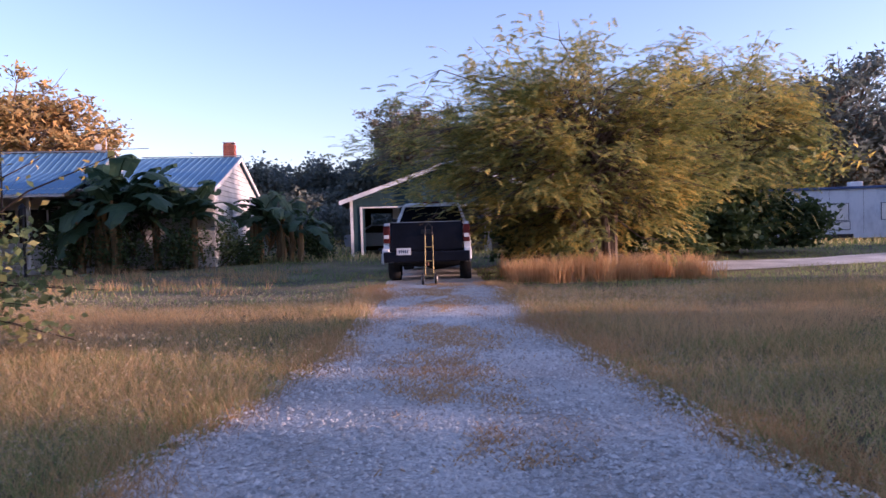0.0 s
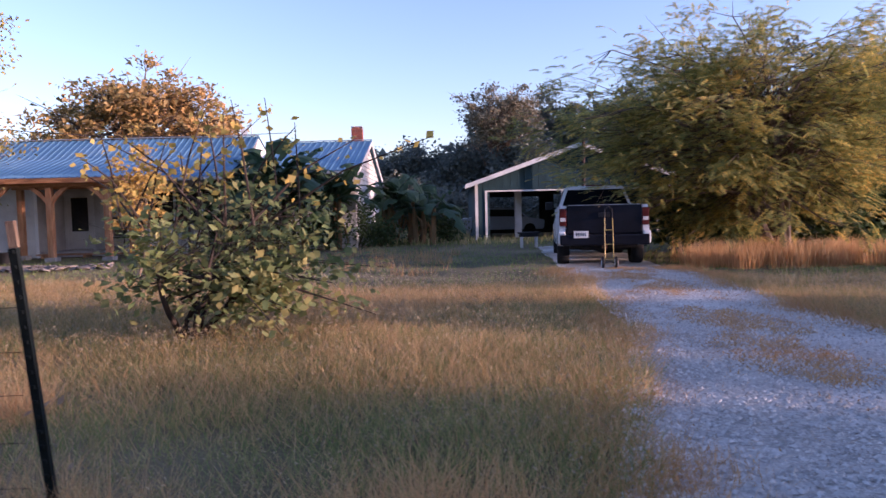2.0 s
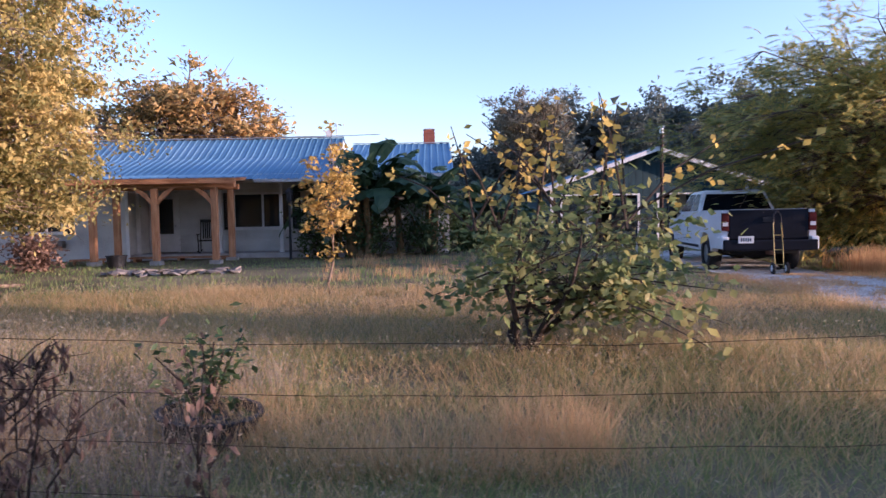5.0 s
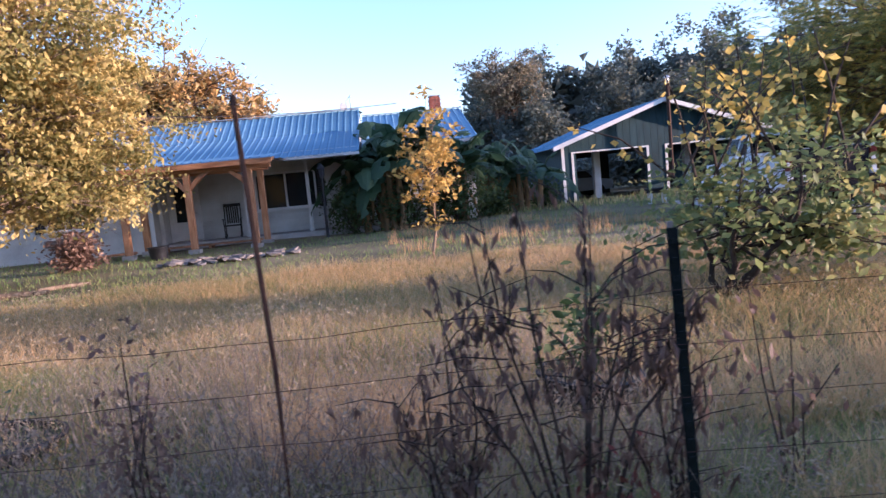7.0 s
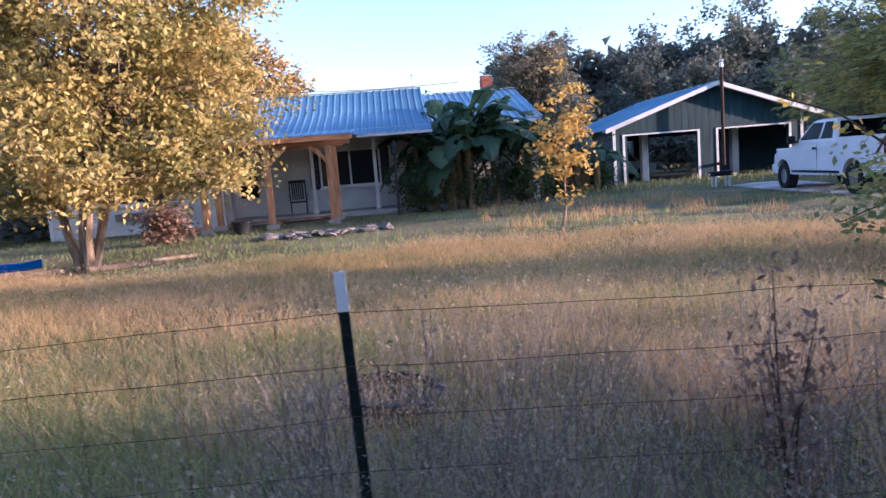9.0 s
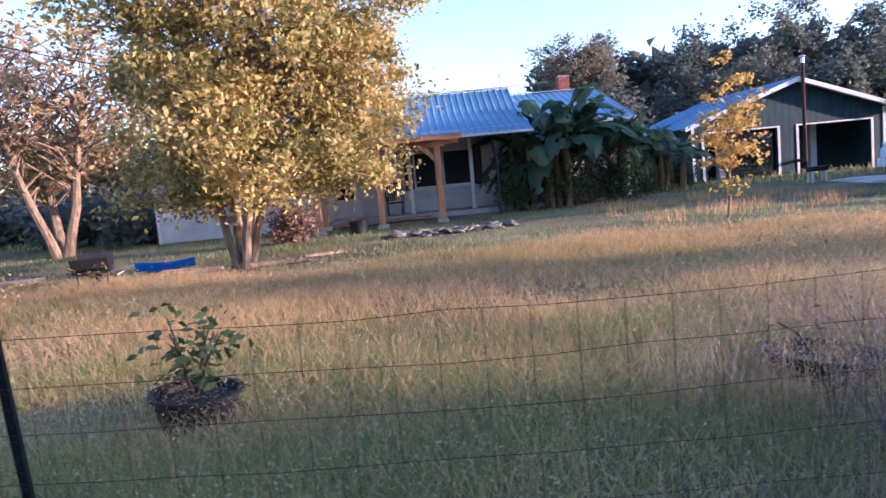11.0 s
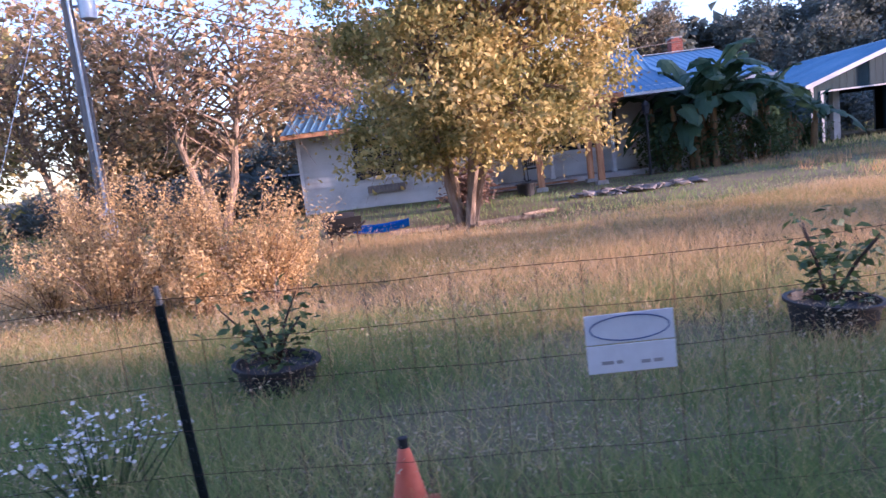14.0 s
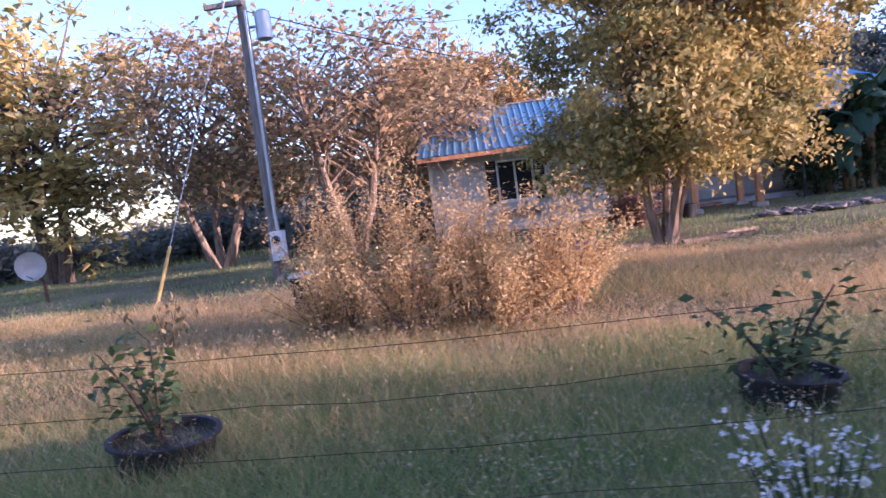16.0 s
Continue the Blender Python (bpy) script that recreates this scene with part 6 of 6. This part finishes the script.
# ---- grass ----
def scatter(n, x0, x1, y0, y1, seed, power=1.0, keep=None):
    rng = np.random.default_rng(seed)
    x = rng.uniform(x0, x1, n)
    y = y0 + (y1 - y0) * rng.uniform(0, 1, n) ** power
    flare = np.clip(6.8 - y, 0, 9)
    half = 1.12 + 0.15 * flare
    ok = (np.abs(x - 0.36 + 0.07 * flare) > half - 0.1 * rng.uniform(0, 1, n)) | (y > 22.3)
    ok &= ~((x > 6) & (np.abs(y - (17.6 + 0.12 * (x - 10) + 0.02 * (x - 10) ** 2)) < 1.35))
    hx = (x + 14.95) * math.cos(radians(4)) + (y - 18.38) * math.sin(radians(4))
    hy = -(x + 14.95) * math.sin(radians(4)) + (y - 18.38) * math.cos(radians(4))
    ok &= ~((hx > -7) & (hx < -1.8) & (hy > 2.3)) & ~((hx > -2.4) & (hx < 8.7) & (hy > 1.3)) & ~((hx > 12.7) & (hx < 21.2) & (hy > 9.2))
    if keep is not None:
        ok &= keep(x, y, rng)
    return np.stack([x[ok], y[ok]], 1), rng


def clumpy(x, y, f=0.6, s=0.0):
    return np.sin(x * f * 1.7 + 1.3 * np.sin(y * f + s)) * np.sin(y * f * 2.3 + 1.1 * np.sin(x * f * 0.8 + s))


def patches(x, y, s=0.0):
    """Uneven patches two or three metres wide with ragged smaller ones in them, from -1 to 1."""
    return 0.6 * clumpy(x, y, 0.42, s) + 0.4 * clumpy(x + 3, y - 5, 1.15, s + 1)


def tall(x, y, s=0.0):
    """How high the grass stands from place to place, about 1."""
    return np.clip(0.95 + 0.6 * patches(x, y, s), 0.35, 1.6)


def meadow_end(x):
    """Where the rough meadow meets the mown grass round the house."""
    return 11.6 + 0.5 * np.sin(x * 0.5) + 0.25 * np.sin(x * 1.7)


# along the fence
xy, r_ = scatter(100000, -26, 6, 1.6, 5.2, 91, 1.1)
blades("near_grass", xy, 0.14 * tall(xy[:, 0], xy[:, 1]), 0.005, M_GRASS, r_, 1.3, label="rough autumn grass, green and tan, along the fence")
xy, r_ = scatter(150000, -27, 7, 1.6, 6.5, 96, 1.0, lambda x, y, r: patches(x, y, 2) + r.normal(size=len(x)) * 0.25 > -0.05)
blades("green_tufts", xy, 0.15 * tall(xy[:, 0], xy[:, 1], 2), 0.0055, M_GRASSGREEN, r_, 0.9, label="greener tufts in the rough grass", fine=True)
xy, r_ = scatter(110000, -26, -10.5, 1.6, 5.6, 87, 1.1, lambda x, y, r: patches(x, y, 1) + r.normal(size=len(x)) * 0.3 > -0.35)
blades("lush_grass", xy, 0.17 * tall(xy[:, 0], xy[:, 1], 1), 0.0055, M_GRASSGREEN, r_, 0.9, label="greener thick grass along the fence", fine=True)
xy, r_ = scatter(32000, -25, 6, 1.7, 5.0, 97, 1.0, lambda x, y, r: patches(x, y, 4) + r.normal(size=len(x)) * 0.3 > 0.1)
blades("dry_seed_stalks", xy, 0.3, 0.0032, M_GRASSDRY, r_, 0.7, label="thin dry seed stalks among the grass", fine=True)
# the meadow
xy, r_ = scatter(260000, -36, 14, 4.6, 12.2, 92, 1.1, lambda x, y, r: y < meadow_end(x) + r.normal(size=len(x)) * 0.25)
blades("meadow_grass", xy, 0.16 * tall(xy[:, 0], xy[:, 1], 5), 0.009, M_MEADOW, r_, 1.2, label="rough tan and green grass across the front yard", fine=True)
xy, r_ = scatter(240000, -36, 14, 3.4, 12.2, 93, 1.0, lambda x, y, r: (patches(x, y, 7) + r.normal(size=len(x)) * 0.25 > -0.2) & (y < meadow_end(x) + r.normal(size=len(x)) * 0.2))
blades("dry_grass", xy, 0.2 * tall(xy[:, 0], xy[:, 1], 7), 0.0065, M_GRASSDRY, r_, 1.0, label="patches of taller golden dry grass", fine=True)
xy, r_ = scatter(90000, -34, 13, 3.0, 11.4, 86, 1.0, lambda x, y, r: patches(x, y, 11) + r.normal(size=len(x)) * 0.2 > 0.12)
blades("green_patches", xy, 0.16, 0.008, M_GRASSGREEN, r_, 0.8, label="green patches in the dry meadow", fine=True)
xy, r_ = scatter(190000, -30, 8, 2.2, 11.4, 85, 1.35, lambda x, y, r: patches(x, y, 9) + r.normal(size=len(x)) * 0.25 > -0.1)
hd = np.stack([xy[:, 0], xy[:, 1], ground_z(xy[:, 0], xy[:, 1]) + r_.uniform(0.1, 0.34, len(xy)) * tall(xy[:, 0], xy[:, 1], 7)], 1)
tagged(leaves("grass_heads", hd, 0.019 + 0.0016 * np.clip(hd[:, 1] - 3, 0, 9), M_FROTH, None, r_, 0.1, 0.45, far_off=True), "haze of fine tan seed heads over the meadow grass", "grass", "", "stuff")
# mown and far grass
xy, r_ = scatter(135000, -48, 32, 11.0, 31, 94, 1.35, lambda x, y, r: y > meadow_end(x) - 0.4 + r.normal(size=len(x)) * 0.3)
blades("lawn_grass", xy, 0.1 * tall(xy[:, 0], xy[:, 1], 3), 0.02, M_GRASSGREEN, r_, 0.6, label="shorter green grass near the house and garage", fine=True)
xy, r_ = scatter(50000, -60, 50, 24, 60, 98, 1.2)
blades("far_grass", xy, 0.3, 0.05, M_GRASS, r_, 0.6, label="far rough grass", fine=True)
xy, r_ = scatter(14000, 1.9, 6.4, 13.6, 15.9, 95, 1.0, lambda x, y, r: clumpy(x, y, 2.6, 3) + r.normal(size=len(x)) * 0.2 > 0.1)
blades("rusty_grass", xy, 0.52, 0.011, M_RUSTGRASS, r_, 0.35, label="tall rusty-red dry grass beneath the locust tree")
xy, r_ = scatter(9000, -9.5, -3.2, 13.0, 20.0, 84, 1.0, lambda x, y, r: clumpy(x, y, 1.5, 3) + r.normal(size=len(x)) * 0.2 > 0.45)
blades("tall_lawn_tufts", xy, 0.3, 0.012, M_RUSTGRASS, r_, 0.45, label="taller tan tufts left standing in the mown grass", fine=True)
# driveway edges and middle
rng = np.random.default_rng(99)
n = 52000
y = 2.0 + 12.5 * rng.uniform(0, 1, n) ** 1.3
sd = rng.choice([-1, 1], n)
flare = np.clip(6.8 - y, 0, 9)
half = 1.12 + 0.15 * flare
xy = np.stack([0.36 - 0.07 * flare + sd * (half + 0.12 + rng.normal(size=n) * 0.2 + 0.14 * np.sin(y * 2.1 + sd) + 0.08 * np.sin(y * 5.3 - sd)), y], 1)
blades("verge_grass", xy, 0.12 * tall(xy[:, 0], xy[:, 1], 6), 0.007, M_RUSTGRASS, rng, 0.8, label="short rusty dead grass along the driveway edges", fine=True)
n = 30000
y = 3.2 + 11.0 * rng.uniform(0, 1, n) ** 1.15
xy = np.stack([0.3 - 0.05 * np.clip(6.8 - y, 0, 9) + rng.normal(size=n) * 0.3, y], 1)
xy = xy[(clumpy(xy[:, 0] * 1.4, xy[:, 1], 0.8, 1) + 0.6 * clumpy(xy[:, 0] * 2, xy[:, 1], 2.4, 2) + rng.normal(size=n) * 0.3) > 0.1]
blades("middle_grass", xy, 0.035, 0.013, M_RUSTGRASS, rng, 1.6, label="strip of flattened dead grass and leaves down the driveway", z0=ground_z(xy[:, 0], xy[:, 1]) + 0.035, fine=True)
# clumps along the fence
xy, r_ = scatter(18000, -9.5, -1.6, 1.55, 2.7, 89, 1.0, lambda x, y, r: clumpy(x, y, 1.8, 5) + r.normal(size=len(x)) * 0.3 > 0.25)
blades("fence_grass", xy, 0.34, 0.0045, M_GRASSDRY, r_, 0.8, label="tall pale dry grass clumps along the fence")
xy, r_ = scatter(9000, -9.4, -5.2, 3.3, 4.2, 83, 1.0, lambda x, y, r: clumpy(x, y, 1.4, 2) + r.normal(size=len(x)) * 0.3 > 0.0)
blades("gold_clumps", xy, 0.34, 0.006, M_GRASSDRY, r_, 0.7, label="golden dry grass clumps in the front yard", fine=True)
xy, r_ = scatter(15000, -12.5, -7.2, 1.9, 5.5, 88, 1.3, lambda x, y, r: clumpy(x, y, 1.3, 6) - 0.12 * (x + 9.3) ** 2 + r.normal(size=len(x)) * 0.5 > 0.0)
blades("dry_weed_stalks", xy, 0.45, 0.004, M_WEED, r_, 0.5, label="grey-brown dry weed stalks standing over the grass")
hd = np.stack([xy[:, 0], xy[:, 1], ground_z(xy[:, 0], xy[:, 1]) + r_.uniform(0.12, 0.55, len(xy))], 1)
hd = np.repeat(hd, 5, 0) + r_.normal(size=(5 * len(hd), 3)) * [0.06, 0.06, 0.08]
tagged(leaves("weed_heads", hd, 0.014, M_WEED, None, r_, 0.1, 0.5, far_off=True), "small grey-brown seed heads of dry weeds", "weeds", "", "stuff")
